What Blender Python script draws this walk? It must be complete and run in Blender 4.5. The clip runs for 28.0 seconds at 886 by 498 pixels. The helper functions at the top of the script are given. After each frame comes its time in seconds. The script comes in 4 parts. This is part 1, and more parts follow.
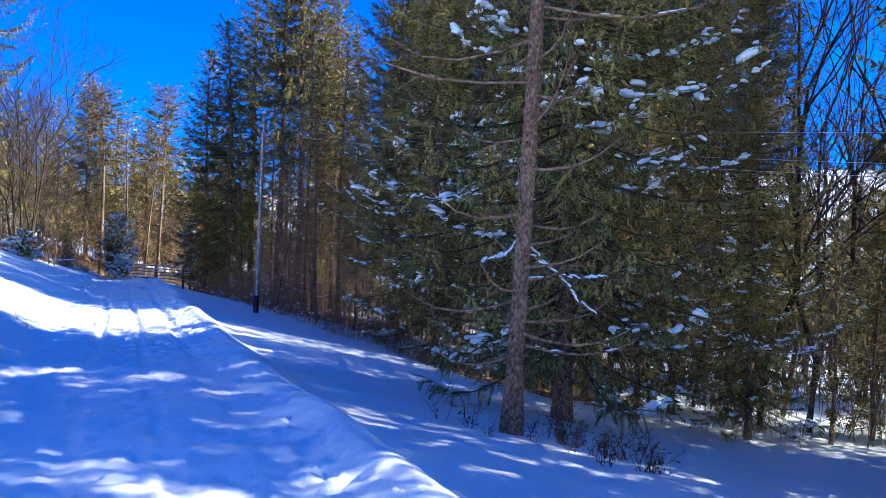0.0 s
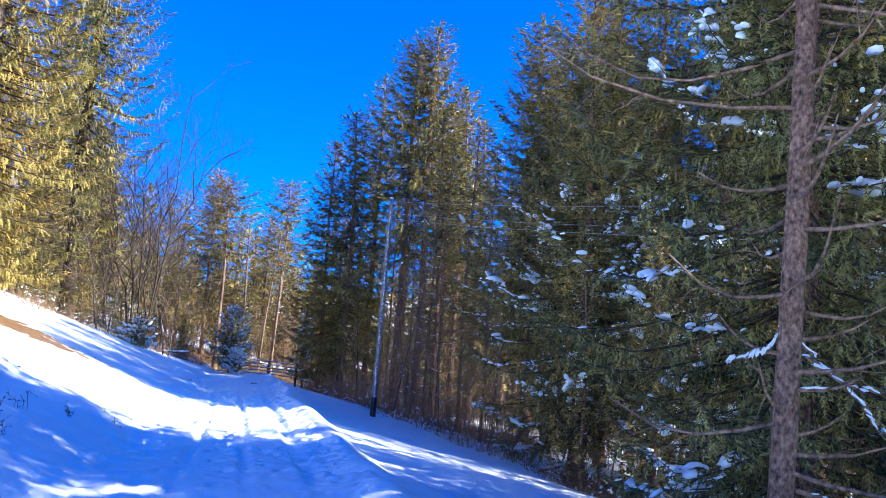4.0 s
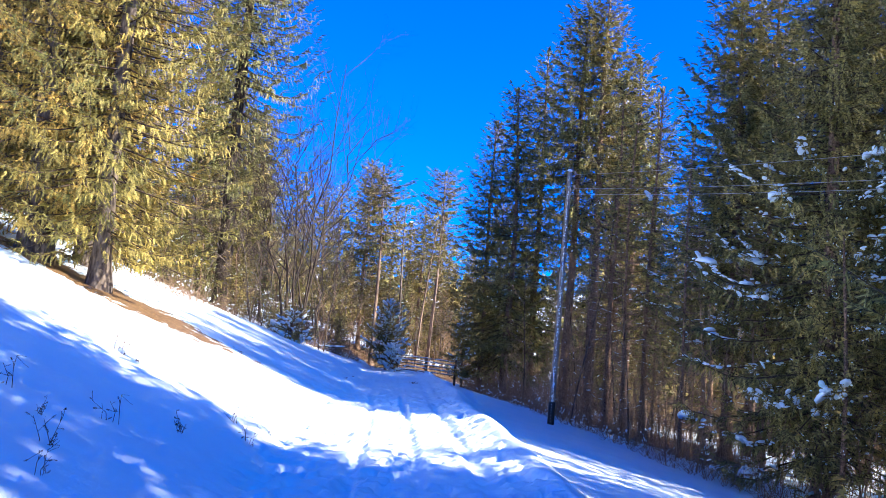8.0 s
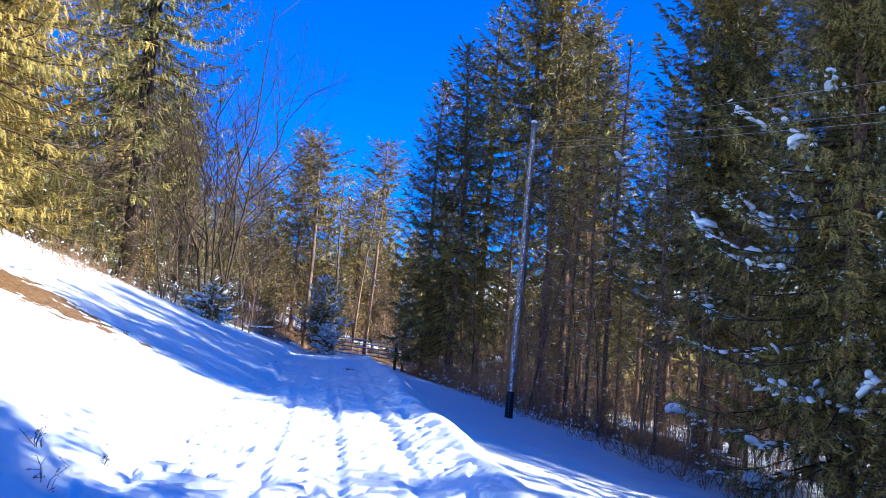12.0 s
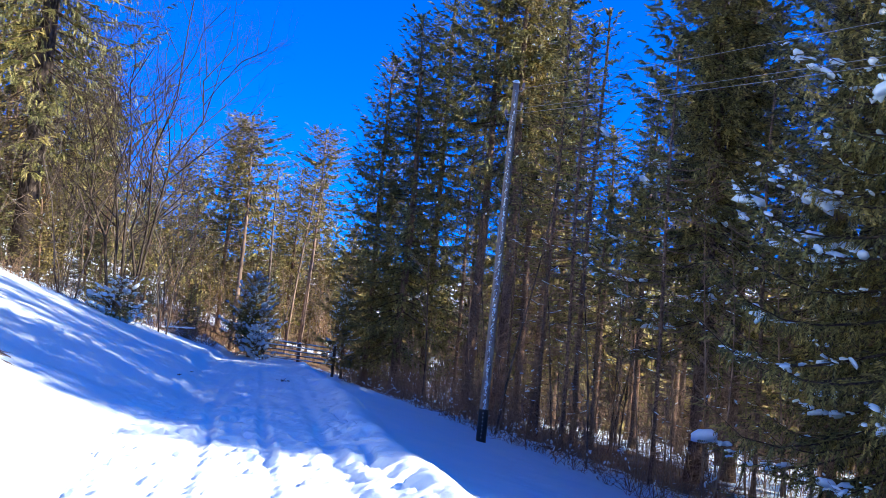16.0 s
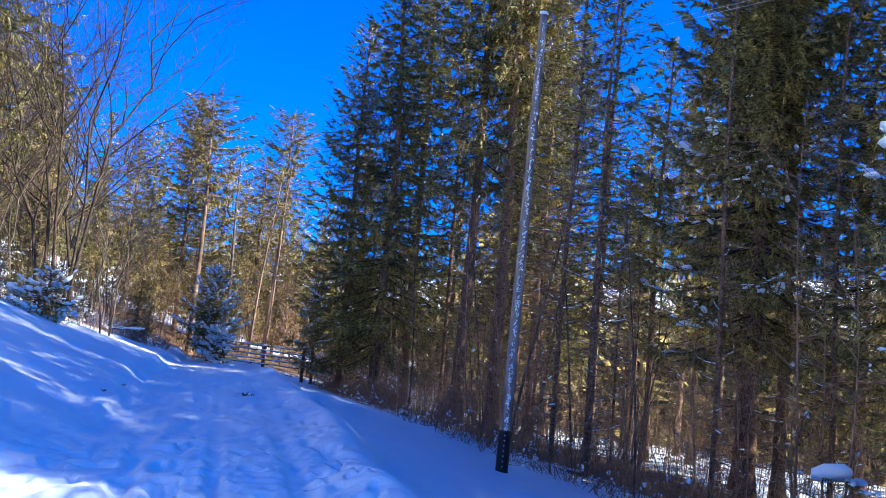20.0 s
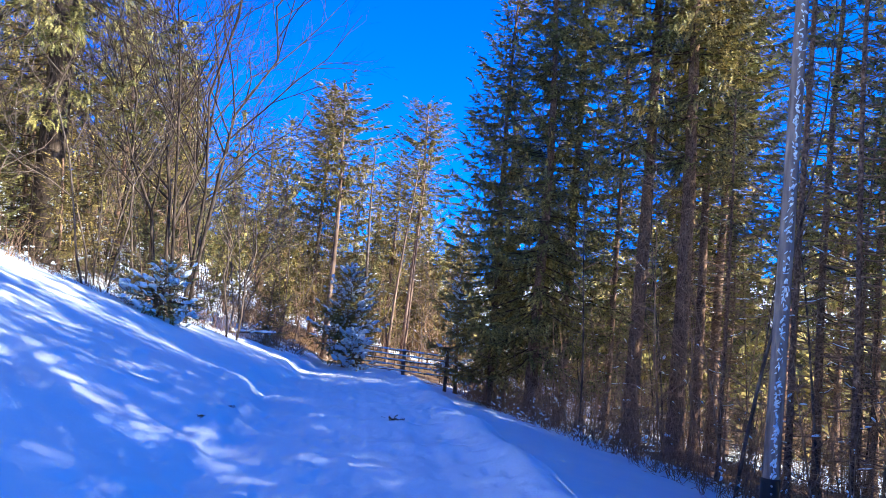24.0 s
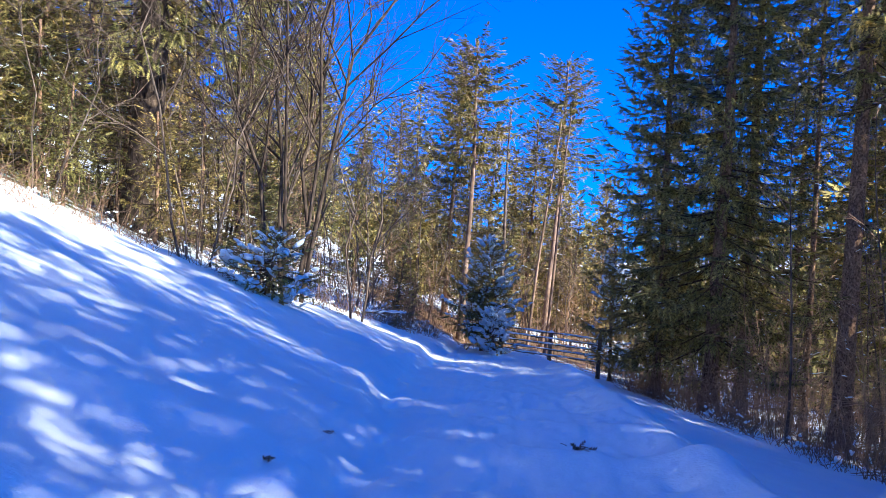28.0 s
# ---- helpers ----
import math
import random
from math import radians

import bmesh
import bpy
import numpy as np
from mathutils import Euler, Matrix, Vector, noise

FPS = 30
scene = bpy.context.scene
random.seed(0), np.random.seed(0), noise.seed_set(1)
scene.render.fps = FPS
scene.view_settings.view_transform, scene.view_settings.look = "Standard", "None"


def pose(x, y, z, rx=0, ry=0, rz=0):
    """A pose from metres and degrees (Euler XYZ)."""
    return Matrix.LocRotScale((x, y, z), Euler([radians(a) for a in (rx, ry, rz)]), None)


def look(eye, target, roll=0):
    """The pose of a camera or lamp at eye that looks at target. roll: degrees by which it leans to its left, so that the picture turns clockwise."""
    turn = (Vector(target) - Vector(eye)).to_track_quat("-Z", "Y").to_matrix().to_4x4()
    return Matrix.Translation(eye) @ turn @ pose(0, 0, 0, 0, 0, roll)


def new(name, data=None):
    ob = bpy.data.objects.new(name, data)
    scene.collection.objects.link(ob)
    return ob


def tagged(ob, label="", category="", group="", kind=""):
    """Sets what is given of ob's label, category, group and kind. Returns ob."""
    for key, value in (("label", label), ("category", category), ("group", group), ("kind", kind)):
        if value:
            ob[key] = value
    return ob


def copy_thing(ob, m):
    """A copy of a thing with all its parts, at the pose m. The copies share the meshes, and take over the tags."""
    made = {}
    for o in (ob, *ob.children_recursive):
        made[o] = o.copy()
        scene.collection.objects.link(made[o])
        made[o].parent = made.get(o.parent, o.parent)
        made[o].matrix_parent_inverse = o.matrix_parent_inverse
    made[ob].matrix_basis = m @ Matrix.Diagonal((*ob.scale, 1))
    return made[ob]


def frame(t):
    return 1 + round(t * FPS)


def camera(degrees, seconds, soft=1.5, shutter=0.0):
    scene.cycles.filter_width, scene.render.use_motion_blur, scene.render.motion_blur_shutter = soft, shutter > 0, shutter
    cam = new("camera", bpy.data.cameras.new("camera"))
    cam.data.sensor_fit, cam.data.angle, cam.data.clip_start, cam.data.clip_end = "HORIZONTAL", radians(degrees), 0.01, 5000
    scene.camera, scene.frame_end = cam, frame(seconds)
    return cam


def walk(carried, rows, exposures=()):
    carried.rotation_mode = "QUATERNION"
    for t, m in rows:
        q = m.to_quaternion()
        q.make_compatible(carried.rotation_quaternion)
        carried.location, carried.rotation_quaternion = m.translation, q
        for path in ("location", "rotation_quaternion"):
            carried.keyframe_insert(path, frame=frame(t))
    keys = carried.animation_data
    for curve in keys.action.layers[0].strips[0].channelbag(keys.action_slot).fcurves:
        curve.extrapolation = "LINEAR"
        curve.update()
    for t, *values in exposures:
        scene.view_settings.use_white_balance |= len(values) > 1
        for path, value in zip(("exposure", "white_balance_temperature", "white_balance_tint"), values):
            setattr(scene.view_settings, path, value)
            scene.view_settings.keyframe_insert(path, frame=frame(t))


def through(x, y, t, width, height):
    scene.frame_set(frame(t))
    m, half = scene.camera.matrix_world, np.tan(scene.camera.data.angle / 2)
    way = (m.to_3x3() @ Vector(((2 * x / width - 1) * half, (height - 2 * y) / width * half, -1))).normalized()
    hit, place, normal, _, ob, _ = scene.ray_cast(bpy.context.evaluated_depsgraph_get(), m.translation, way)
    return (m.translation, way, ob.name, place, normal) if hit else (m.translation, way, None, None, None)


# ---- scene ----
cam = camera(55.8, 28.0, soft=0.5)
METRES, EYE, TILT, LEAN, TURN = 28.0, 1.5, 0.0, 0.0, -21.0
ROWS = [
    (0.0, 0.0, 0.0, 0.0, 0.04, -1.31, -1.85),
    (0.5, -0.0062, 0.0135, -0.001, 0.33, -0.4, -2.03),
    (1.0, -0.0106, 0.0289, -0.0022, 0.78, 0.79, -2.15),
    (1.5, -0.0148, 0.0455, -0.0039, 1.17, 2.04, -2.37),
    (2.0, -0.0198, 0.0623, -0.0046, 1.58, 3.11, -2.54),
    (2.5, -0.0228, 0.0782, -0.0044, 2.34, 3.99, -2.66),
    (3.0, -0.0275, 0.091, -0.0057, 3.33, 4.79, -2.97),
    (3.5, -0.032, 0.1058, -0.0076, 5.05, 5.33, -3.41),
    (4.0, -0.0396, 0.1164, -0.0113, 7.43, 5.62, -3.91),
    (4.5, -0.0458, 0.134, -0.0127, 9.65, 5.54, -4.16),
    (6.5, -0.079, 0.2051, -0.0155, 12.29, 4.82, -4.18),
    (7.0, -0.0846, 0.2219, -0.0163, 13.52, 4.84, -4.19),
    (7.5, -0.0917, 0.2371, -0.017, 15.47, 4.83, -4.22),
    (8.0, -0.0984, 0.2531, -0.019, 17.67, 4.76, -4.3),
    (8.5, -0.1053, 0.2692, -0.0202, 19.05, 4.63, -4.34),
    (9.0, -0.1108, 0.2853, -0.0215, 19.72, 4.45, -4.3),
    (9.5, -0.1154, 0.3015, -0.023, 20.02, 4.21, -4.33),
    (10.0, -0.1214, 0.3172, -0.0237, 19.83, 3.87, -4.36),
    (10.5, -0.1261, 0.3361, -0.0246, 19.2, 3.71, -4.5),
    (11.0, -0.133, 0.3517, -0.0247, 17.7, 3.67, -4.54),
    (11.5, -0.1353, 0.3702, -0.025, 15.56, 3.78, -4.59),
    (12.0, -0.1419, 0.3883, -0.0258, 13.53, 3.89, -4.59),
    (12.5, -0.1481, 0.4062, -0.0264, 12.29, 4.07, -4.68),
    (13.0, -0.1549, 0.4236, -0.0266, 11.43, 4.22, -4.79),
    (13.5, -0.1621, 0.4399, -0.0269, 10.62, 4.21, -4.87),
    (15.5, -0.1895, 0.5085, -0.0302, 9.54, 4.16, -5.24),
    (16.0, -0.1955, 0.5254, -0.031, 8.92, 4.47, -5.21),
    (16.5, -0.2003, 0.5439, -0.032, 7.86, 4.7, -5.16),
    (17.0, -0.2061, 0.5624, -0.0325, 6.84, 4.88, -5.05),
    (17.5, -0.2107, 0.5801, -0.0335, 6.32, 5.06, -5.1),
    (18.0, -0.2182, 0.5965, -0.0344, 6.01, 5.11, -5.07),
    (18.5, -0.2219, 0.6136, -0.0348, 6.12, 5.08, -5.06),
    (19.0, -0.2301, 0.6287, -0.0353, 6.27, 5.04, -5.07),
    (19.5, -0.2353, 0.646, -0.0361, 6.44, 4.9, -4.97),
    (20.0, -0.2432, 0.6626, -0.0367, 6.54, 4.68, -4.96),
    (20.5, -0.249, 0.6791, -0.0376, 6.61, 4.41, -4.88),
    (22.5, -0.2761, 0.7488, -0.0407, 9.43, 3.86, -4.73),
    (23.0, -0.2821, 0.7676, -0.0417, 11.06, 3.98, -4.64),
    (23.5, -0.291, 0.7834, -0.0423, 13.12, 4.03, -4.68),
    (24.0, -0.2986, 0.8016, -0.0438, 15.48, 4.23, -4.67),
    (24.5, -0.3068, 0.8176, -0.0444, 17.53, 4.31, -4.7),
    (25.0, -0.3133, 0.8343, -0.0452, 19.44, 4.3, -4.66),
    (25.5, -0.3203, 0.8495, -0.0454, 21.53, 4.22, -4.63),
    (26.0, -0.3293, 0.8646, -0.0453, 22.95, 3.98, -4.69),
    (26.5, -0.3342, 0.8793, -0.0457, 23.99, 3.67, -4.64),
    (27.0, -0.3435, 0.8949, -0.0461, 24.36, 3.18, -4.47),
    (27.5, -0.3484, 0.9115, -0.0483, 24.6, 2.61, -4.25),
    (28.0, -0.3572, 0.9276, -0.0486, 24.52, 2.12, -4.13),
]
walk(cam, [(t, pose(0, 0, EYE, TILT, LEAN, TURN) @ pose(METRES * x, METRES * y, METRES * z, 90 + pitch, roll, yaw)) for t, x, y, z, yaw, pitch, roll in ROWS],
     [(0.0, 1.45, 4900, 10), (3.0, 1.8, 4900, 10), (8.0, 1.85, 4900, 10), (12.0, 1.55, 4900, 10), (20.0, 1.74, 4900, 10), (22.5, 2.0, 4900, 10), (24.0, 1.93, 4900, 10), (28.0, 1.74, 4900, 10)])

# ---- world, sun ----
SUN_EL, SUN_AZ = radians(33), math.atan2(0.93, -0.37)
world = bpy.data.worlds.new("winter_sky")
scene.world = world
world.use_nodes = True
wn, wl = world.node_tree.nodes, world.node_tree.links
sky = wn.new("ShaderNodeTexSky")
sky.sky_type = "NISHITA"
sky.sun_disc = False
sky.sun_elevation, sky.sun_rotation = SUN_EL, SUN_AZ
sky.altitude, sky.air_density, sky.dust_density, sky.ozone_density = 1200, 0.8, 2.5, 6.0
deep = wn.new("ShaderNodeMix")
deep.data_type, deep.blend_type = "RGBA", "MULTIPLY"
deep.inputs[0].default_value = 1.0
deep.inputs[7].default_value = (0.175, 0.55, 1.18, 1)
wl.new(sky.outputs[0], deep.inputs[6])
wl.new(deep.outputs[2], wn["Background"].inputs[0])
wn["Background"].inputs[1].default_value = 0.083
sun = new("sun", bpy.data.lights.new("sun", "SUN"))
sun.data.energy, sun.data.angle, sun.data.color = 5.0, radians(0.53), (1.0, 0.77, 0.49)
SUN_TO = Vector((math.cos(SUN_EL) * math.sin(SUN_AZ), math.cos(SUN_EL) * math.cos(SUN_AZ), math.sin(SUN_EL)))
sun.matrix_world = look(SUN_TO * 60, (0, 0, 0))


# ---- materials ----
def material(name, rough=0.9, spec=0.2):
    m = bpy.data.materials.new(name)
    m.use_nodes = True
    nt = m.node_tree
    b = nt.nodes["Principled BSDF"]
    b.inputs["Roughness"].default_value = rough
    b.inputs["Specular IOR Level"].default_value = spec
    return m, nt, b


def node(nt, kind, **values):
    n = nt.nodes.new(kind)
    for k, v in values.items():
        n.inputs[k.replace("_", " ")].default_value = v
    return n


def noise_tex(nt, scale, detail=4, stretch=None, rough=0.55):
    co = nt.nodes.new("ShaderNodeTexCoord")
    t = node(nt, "ShaderNodeTexNoise", Scale=scale, Detail=detail, Roughness=rough)
    if stretch:
        mp = node(nt, "ShaderNodeMapping", Scale=stretch)
        nt.links.new(co.outputs["Object"], mp.inputs[0])
        nt.links.new(mp.outputs[0], t.inputs["Vector"])
    else:
        nt.links.new(co.outputs["Object"], t.inputs["Vector"])
    return t


def ramp(nt, fac, stops):
    r = nt.nodes.new("ShaderNodeValToRGB")
    while len(r.color_ramp.elements) < len(stops):
        r.color_ramp.elements.new(0.5)
    for e, (p, c) in zip(r.color_ramp.elements, stops):
        e.position, e.color = p, (*c, 1)
    nt.links.new(fac, r.inputs[0])
    return r.outputs[0]


def mix(nt, fac, a, b, mode="MIX"):
    m = nt.nodes.new("ShaderNodeMix")
    m.data_type, m.blend_type = "RGBA", mode
    for sock, v in ((m.inputs[0], fac), (m.inputs[6], a), (m.inputs[7], b)):
        if isinstance(v, (int, float)):
            sock.default_value = v
        elif isinstance(v, tuple):
            sock.default_value = (*v, 1)
        else:
            nt.links.new(v, sock)
    return m.outputs[2]


def bump(nt, b, height, strength=0.4, distance=0.02):
    n = node(nt, "ShaderNodeBump", Strength=strength, Distance=distance)
    nt.links.new(height, n.inputs["Height"])
    nt.links.new(n.outputs[0], b.inputs["Normal"])


def bark(name, dark, mid, light, zscale=0.35, scale=9.0):
    m, nt, b = material(name, 0.95, 0.1)
    n1 = noise_tex(nt, scale, 5, (1, 1, zscale))
    n2 = noise_tex(nt, 1.3, 3)
    c = ramp(nt, n1.outputs[0], [(0.3, dark), (0.52, mid), (0.75, light)])
    c2 = ramp(nt, n2.outputs[0], [(0.35, (0.75, 0.72, 0.7)), (0.65, (1.2, 1.15, 1.05))])
    nt.links.new(mix(nt, 1.0, c, c2, "MULTIPLY"), b.inputs["Base Color"])
    bump(nt, b, n1.outputs[0], 0.8, 0.03)
    return m


def needles(name, a, c, through=0.25):
    m, nt, b = material(name, 0.65, 0.25)
    geo = nt.nodes.new("ShaderNodeNewGeometry")
    n = noise_tex(nt, 0.6, 3)
    col = ramp(nt, geo.outputs["Random Per Island"], [(0.0, a), (1.0, c)])
    col2 = ramp(nt, n.outputs[0], [(0.35, (0.6, 0.66, 0.66)), (0.65, (1.3, 1.18, 0.95))])
    info = nt.nodes.new("ShaderNodeObjectInfo")
    col3 = ramp(nt, info.outputs["Random"], [(0.0, (0.82, 0.92, 0.9)), (1.0, (1.15, 1.05, 0.95))])
    out = mix(nt, 1.0, mix(nt, 1.0, col, col2, "MULTIPLY"), col3, "MULTIPLY")
    nt.links.new(out, b.inputs["Base Color"])
    tr = nt.nodes.new("ShaderNodeBsdfTranslucent")
    nt.links.new(out, tr.inputs[0])
    ms = nt.nodes.new("ShaderNodeMixShader")
    ms.inputs[0].default_value = through
    nt.links.new(b.outputs[0], ms.inputs[1])
    nt.links.new(tr.outputs[0], ms.inputs[2])
    nt.links.new(ms.outputs[0], nt.nodes["Material Output"].inputs[0])
    return m


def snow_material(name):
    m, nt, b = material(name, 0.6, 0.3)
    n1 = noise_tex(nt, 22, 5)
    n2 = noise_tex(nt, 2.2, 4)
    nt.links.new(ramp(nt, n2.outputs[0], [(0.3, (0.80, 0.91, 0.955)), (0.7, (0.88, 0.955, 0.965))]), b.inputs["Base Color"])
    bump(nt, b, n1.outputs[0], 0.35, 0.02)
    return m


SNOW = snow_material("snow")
BARK = bark("spruce_bark", (0.05, 0.035, 0.025), (0.23, 0.155, 0.105), (0.47, 0.34, 0.235), 0.7, 24.0)
BARK_RED = bark("pine_bark", (0.09, 0.065, 0.05), (0.26, 0.19, 0.14), (0.42, 0.32, 0.25), 0.25, 6)
BARK_GREY = bark("grey_bark", (0.05, 0.04, 0.033), (0.14, 0.115, 0.095), (0.26, 0.22, 0.18), 0.3, 12)
# grey bark at half its brightness; on the old spruce this holds the shade
BARK_DARK = bark("dark_grey_bark", (0.02, 0.016, 0.013), (0.065, 0.052, 0.042), (0.14, 0.112, 0.09), 0.3, 12)
TWIG = bark("twig_bark", (0.10, 0.066, 0.044), (0.29, 0.20, 0.135), (0.50, 0.37, 0.26), 0.5, 14)
LIMB = bark("live_limb_bark", (0.03, 0.022, 0.016), (0.09, 0.068, 0.05), (0.16, 0.125, 0.09), 0.5, 14)
# paler copy of the twig bark, with sunlight on the undergrowth in its colour
STEM = bark("sunlit_stem_bark", (0.14, 0.092, 0.055), (0.36, 0.25, 0.16), (0.55, 0.40, 0.27), 0.5, 14)
NEEDLE = needles("spruce_needles", (0.026, 0.026, 0.012), (0.51, 0.44, 0.145), 0.15)
# brighter copy of the spruce needles; sunlight on the bank is in its colour
NEEDLE_SUNLIT = needles("sunlit_spruce_needles", (0.14, 0.112, 0.033), (0.54, 0.42, 0.105), 0.15)
NEEDLE_PINE = needles("pine_needles", (0.09, 0.082, 0.03), (0.42, 0.35, 0.11), 0.18)
WEED = bark("dry_stalk", (0.05, 0.03, 0.02), (0.12, 0.08, 0.05), (0.22, 0.15, 0.09), 1, 20)
WOOD = bark("weathered_wood", (0.14, 0.12, 0.105), (0.30, 0.265, 0.235), (0.45, 0.41, 0.37), 0.12, 14)
RAIL_WOOD = bark("rail_wood", (0.06, 0.045, 0.035), (0.15, 0.12, 0.095), (0.27, 0.22, 0.18), 1, 12)
BLACK, nt0, b0 = material("black_plastic", 0.45, 0.4)
b0.inputs["Base Color"].default_value = (0.012, 0.012, 0.014, 1)
METAL, nt0, b0 = material("galvanised_metal", 0.45, 0.5)
b0.inputs["Base Color"].default_value = (0.45, 0.46, 0.48, 1)
b0.inputs["Metallic"].default_value = 0.9
CERAMIC, nt0, b0 = material("insulator_glaze", 0.25, 0.5)
b0.inputs["Base Color"].default_value = (0.30, 0.24, 0.2, 1)
WIRE, nt0, b0 = material("aluminium_wire", 0.4, 0.5)
b0.inputs["Base Color"].default_value = (0.5, 0.5, 0.5, 1)
b0.inputs["Metallic"].default_value = 0.7


# ---- mesh tools ----
def mesh_of(name, verts, tris, mat, smooth=False):
    me = bpy.data.meshes.new(name)
    verts, tris = np.asarray(verts, np.float32), np.asarray(tris, np.int32)
    me.vertices.add(len(verts))
    me.vertices.foreach_set("co", verts.ravel())
    me.loops.add(tris.size)
    me.loops.foreach_set("vertex_index", tris.ravel())
    me.polygons.add(len(tris))
    me.polygons.foreach_set("loop_start", np.arange(0, tris.size, 3, dtype=np.int32))
    me.polygons.foreach_set("use_smooth", np.full(len(tris), smooth))
    me.update(calc_edges=True)
    me.materials.append(mat)
    return me


def part(name, me, parent, label=""):
    ob = new(name, me)
    ob.parent = parent
    return tagged(ob, label)


class Soup:
    """Triangles gathered piece by piece."""

    def __init__(self):
        self.v, self.t, self.n = [], [], 0

    def add(self, v, t):
        self.v.append(np.asarray(v, float))
        self.t.append(np.asarray(t, int) + self.n)
        self.n += len(self.v[-1])

    def tube(self, pts, radii, sides=8, cap=True):
        pts, radii = np.asarray(pts, float), np.asarray(radii, float)
        d = np.gradient(pts, axis=0)
        d /= np.linalg.norm(d, axis=1, keepdims=True) + 1e-9
        ref = np.where(np.abs(d[:, 2:3]) > 0.8, [[1.0, 0, 0]], [[0, 0, 1.0]])
        a = np.cross(d, ref)
        a /= np.linalg.norm(a, axis=1, keepdims=True) + 1e-9
        b = np.cross(d, a)
        if np.abs(d[0, 2]) > 0.8 or np.abs(d[-1, 2]) > 0.8:
            for i in range(1, len(a)):
                if a[i] @ a[i - 1] < 0.5:
                    a[i] = a[i - 1] - d[i] * (a[i - 1] @ d[i])
                    a[i] /= np.linalg.norm(a[i]) + 1e-9
                    b[i] = np.cross(d[i], a[i])
        w = np.linspace(0, 2 * np.pi, sides, endpoint=False)
        ring = np.cos(w)[None, :, None] * a[:, None] + np.sin(w)[None, :, None] * b[:, None]
        v = (pts[:, None] + ring * radii[:, None, None]).reshape(-1, 3)
        i, j = np.meshgrid(np.arange(len(pts) - 1), np.arange(sides), indexing="ij")
        p, q = i * sides + j, i * sides + (j + 1) % sides
        t = np.concatenate([np.stack([p, q, q + sides], -1).reshape(-1, 3), np.stack([p, q + sides, p + sides], -1).reshape(-1, 3)])
        if cap:
            last = (len(pts) - 1) * sides
            v = np.vstack([v, pts[:1], pts[-1:]])
            k, r = np.arange(sides), (np.arange(sides) + 1) % sides
            t = np.concatenate([t, np.stack([r, k, np.full(sides, len(v) - 2)], -1), np.stack([last + k, last + r, np.full(sides, len(v) - 1)], -1)])
        self.add(v, t)

    def stamp(self, form, tris, place, d, size, rng, roll=0.5, up=(0, 0, 1)):
        """A small form, whose x runs along d, at many places; size is N or N x 3."""
        place, d = np.asarray(place, float), np.asarray(d, float)
        if not len(place):
            return
        d = d / (np.linalg.norm(d, axis=1, keepdims=True) + 1e-9)
        s = np.cross(np.asarray(up, float), d) + rng.normal(0, 0.12, d.shape)
        s -= d * (s * d).sum(1, keepdims=True)
        s /= np.linalg.norm(s, axis=1, keepdims=True) + 1e-9
        n = np.cross(d, s)
        w = rng.normal(0, roll, (len(d), 1))
        s, n = s * np.cos(w) + n * np.sin(w), n * np.cos(w) - s * np.sin(w)
        size = np.asarray(size, float)
        size = np.repeat(size[:, None], 3, 1) if size.ndim == 1 else size
        f = np.asarray(form)[None] * size[:, None]
        v = place[:, None] + f[:, :, :1] * d[:, None] + f[:, :, 1:2] * s[:, None] + f[:, :, 2:] * n[:, None]
        t = np.asarray(tris)[None] + (np.arange(len(place)) * len(form))[:, None, None]
        self.add(v.reshape(-1, 3), t.reshape(-1, 3))

    def mesh(self, name, mat, smooth=False):
        return mesh_of(name, np.vstack(self.v), np.vstack(self.t), mat, smooth)


def sprig_form(pairs, spread, width, sweep, hang):
    """A flat twig one unit long with pointed side shoots."""
    v = [(0, -0.018, 0), (0, 0.018, 0), (1, 0, -hang * 0.6)]
    for k in range(pairs):
        s = 0.06 + 0.86 * k / pairs
        for side in (-1, 1):
            e = s + 0.04 * side
            reach = spread * (1 - 0.55 * s)
            v += [(e - width, 0, -hang * e * e * 0.6), (e + width, 0, -hang * e * e * 0.6), (e + sweep * (1 - 0.4 * s), side * reach, -hang * e * e * 0.6 - hang * 0.25)]
    return np.array(v), np.arange(len(v)).reshape(-1, 3)


SPRIG_FINE = sprig_form(7, 0.24, 0.062, 0.16, 0.25)
SPRIG_BOUGH = sprig_form(6, 0.30, 0.085, 0.2, 0.28)
SPRIG_MID = sprig_form(4, 0.34, 0.11, 0.22, 0.3)
SPRIG_COARSE = sprig_form(3, 0.38, 0.14, 0.2, 0.3)
SPRIG_HANG = sprig_form(7, 0.18, 0.058, 0.15, 0.1)
SPRIG_HANG_MID = sprig_form(4, 0.20, 0.1, 0.24, 0.06)


def lump_form(seg=7, rings=4):
    """A soft heap with a flattened underside."""
    v = [(0, 0, 1.0)]
    for r in range(1, rings + 1):
        a = np.pi * 0.62 * r / rings
        for k in range(seg):
            w = 2 * np.pi * (k + 0.5 * (r % 2)) / seg
            v.append((np.sin(a) * np.cos(w), np.sin(a) * np.sin(w), max(np.cos(a), -0.18)))
    v.append((0, 0, -0.22))
    t = [(0, 1 + k, 1 + (k + 1) % seg) for k in range(seg)]
    for r in range(rings - 1):
        for k in range(seg):
            p, q = 1 + r * seg + k, 1 + r * seg + (k + 1) % seg
            t += [(p, p + seg, q + seg), (p, q + seg, q)]
    t += [(1 + (rings - 1) * seg + (k + 1) % seg, 1 + (rings - 1) * seg + k, len(v) - 1) for k in range(seg)]
    return np.array(v), np.array(t)


LUMP = lump_form()
LUMP_SMALL = lump_form(6, 2)


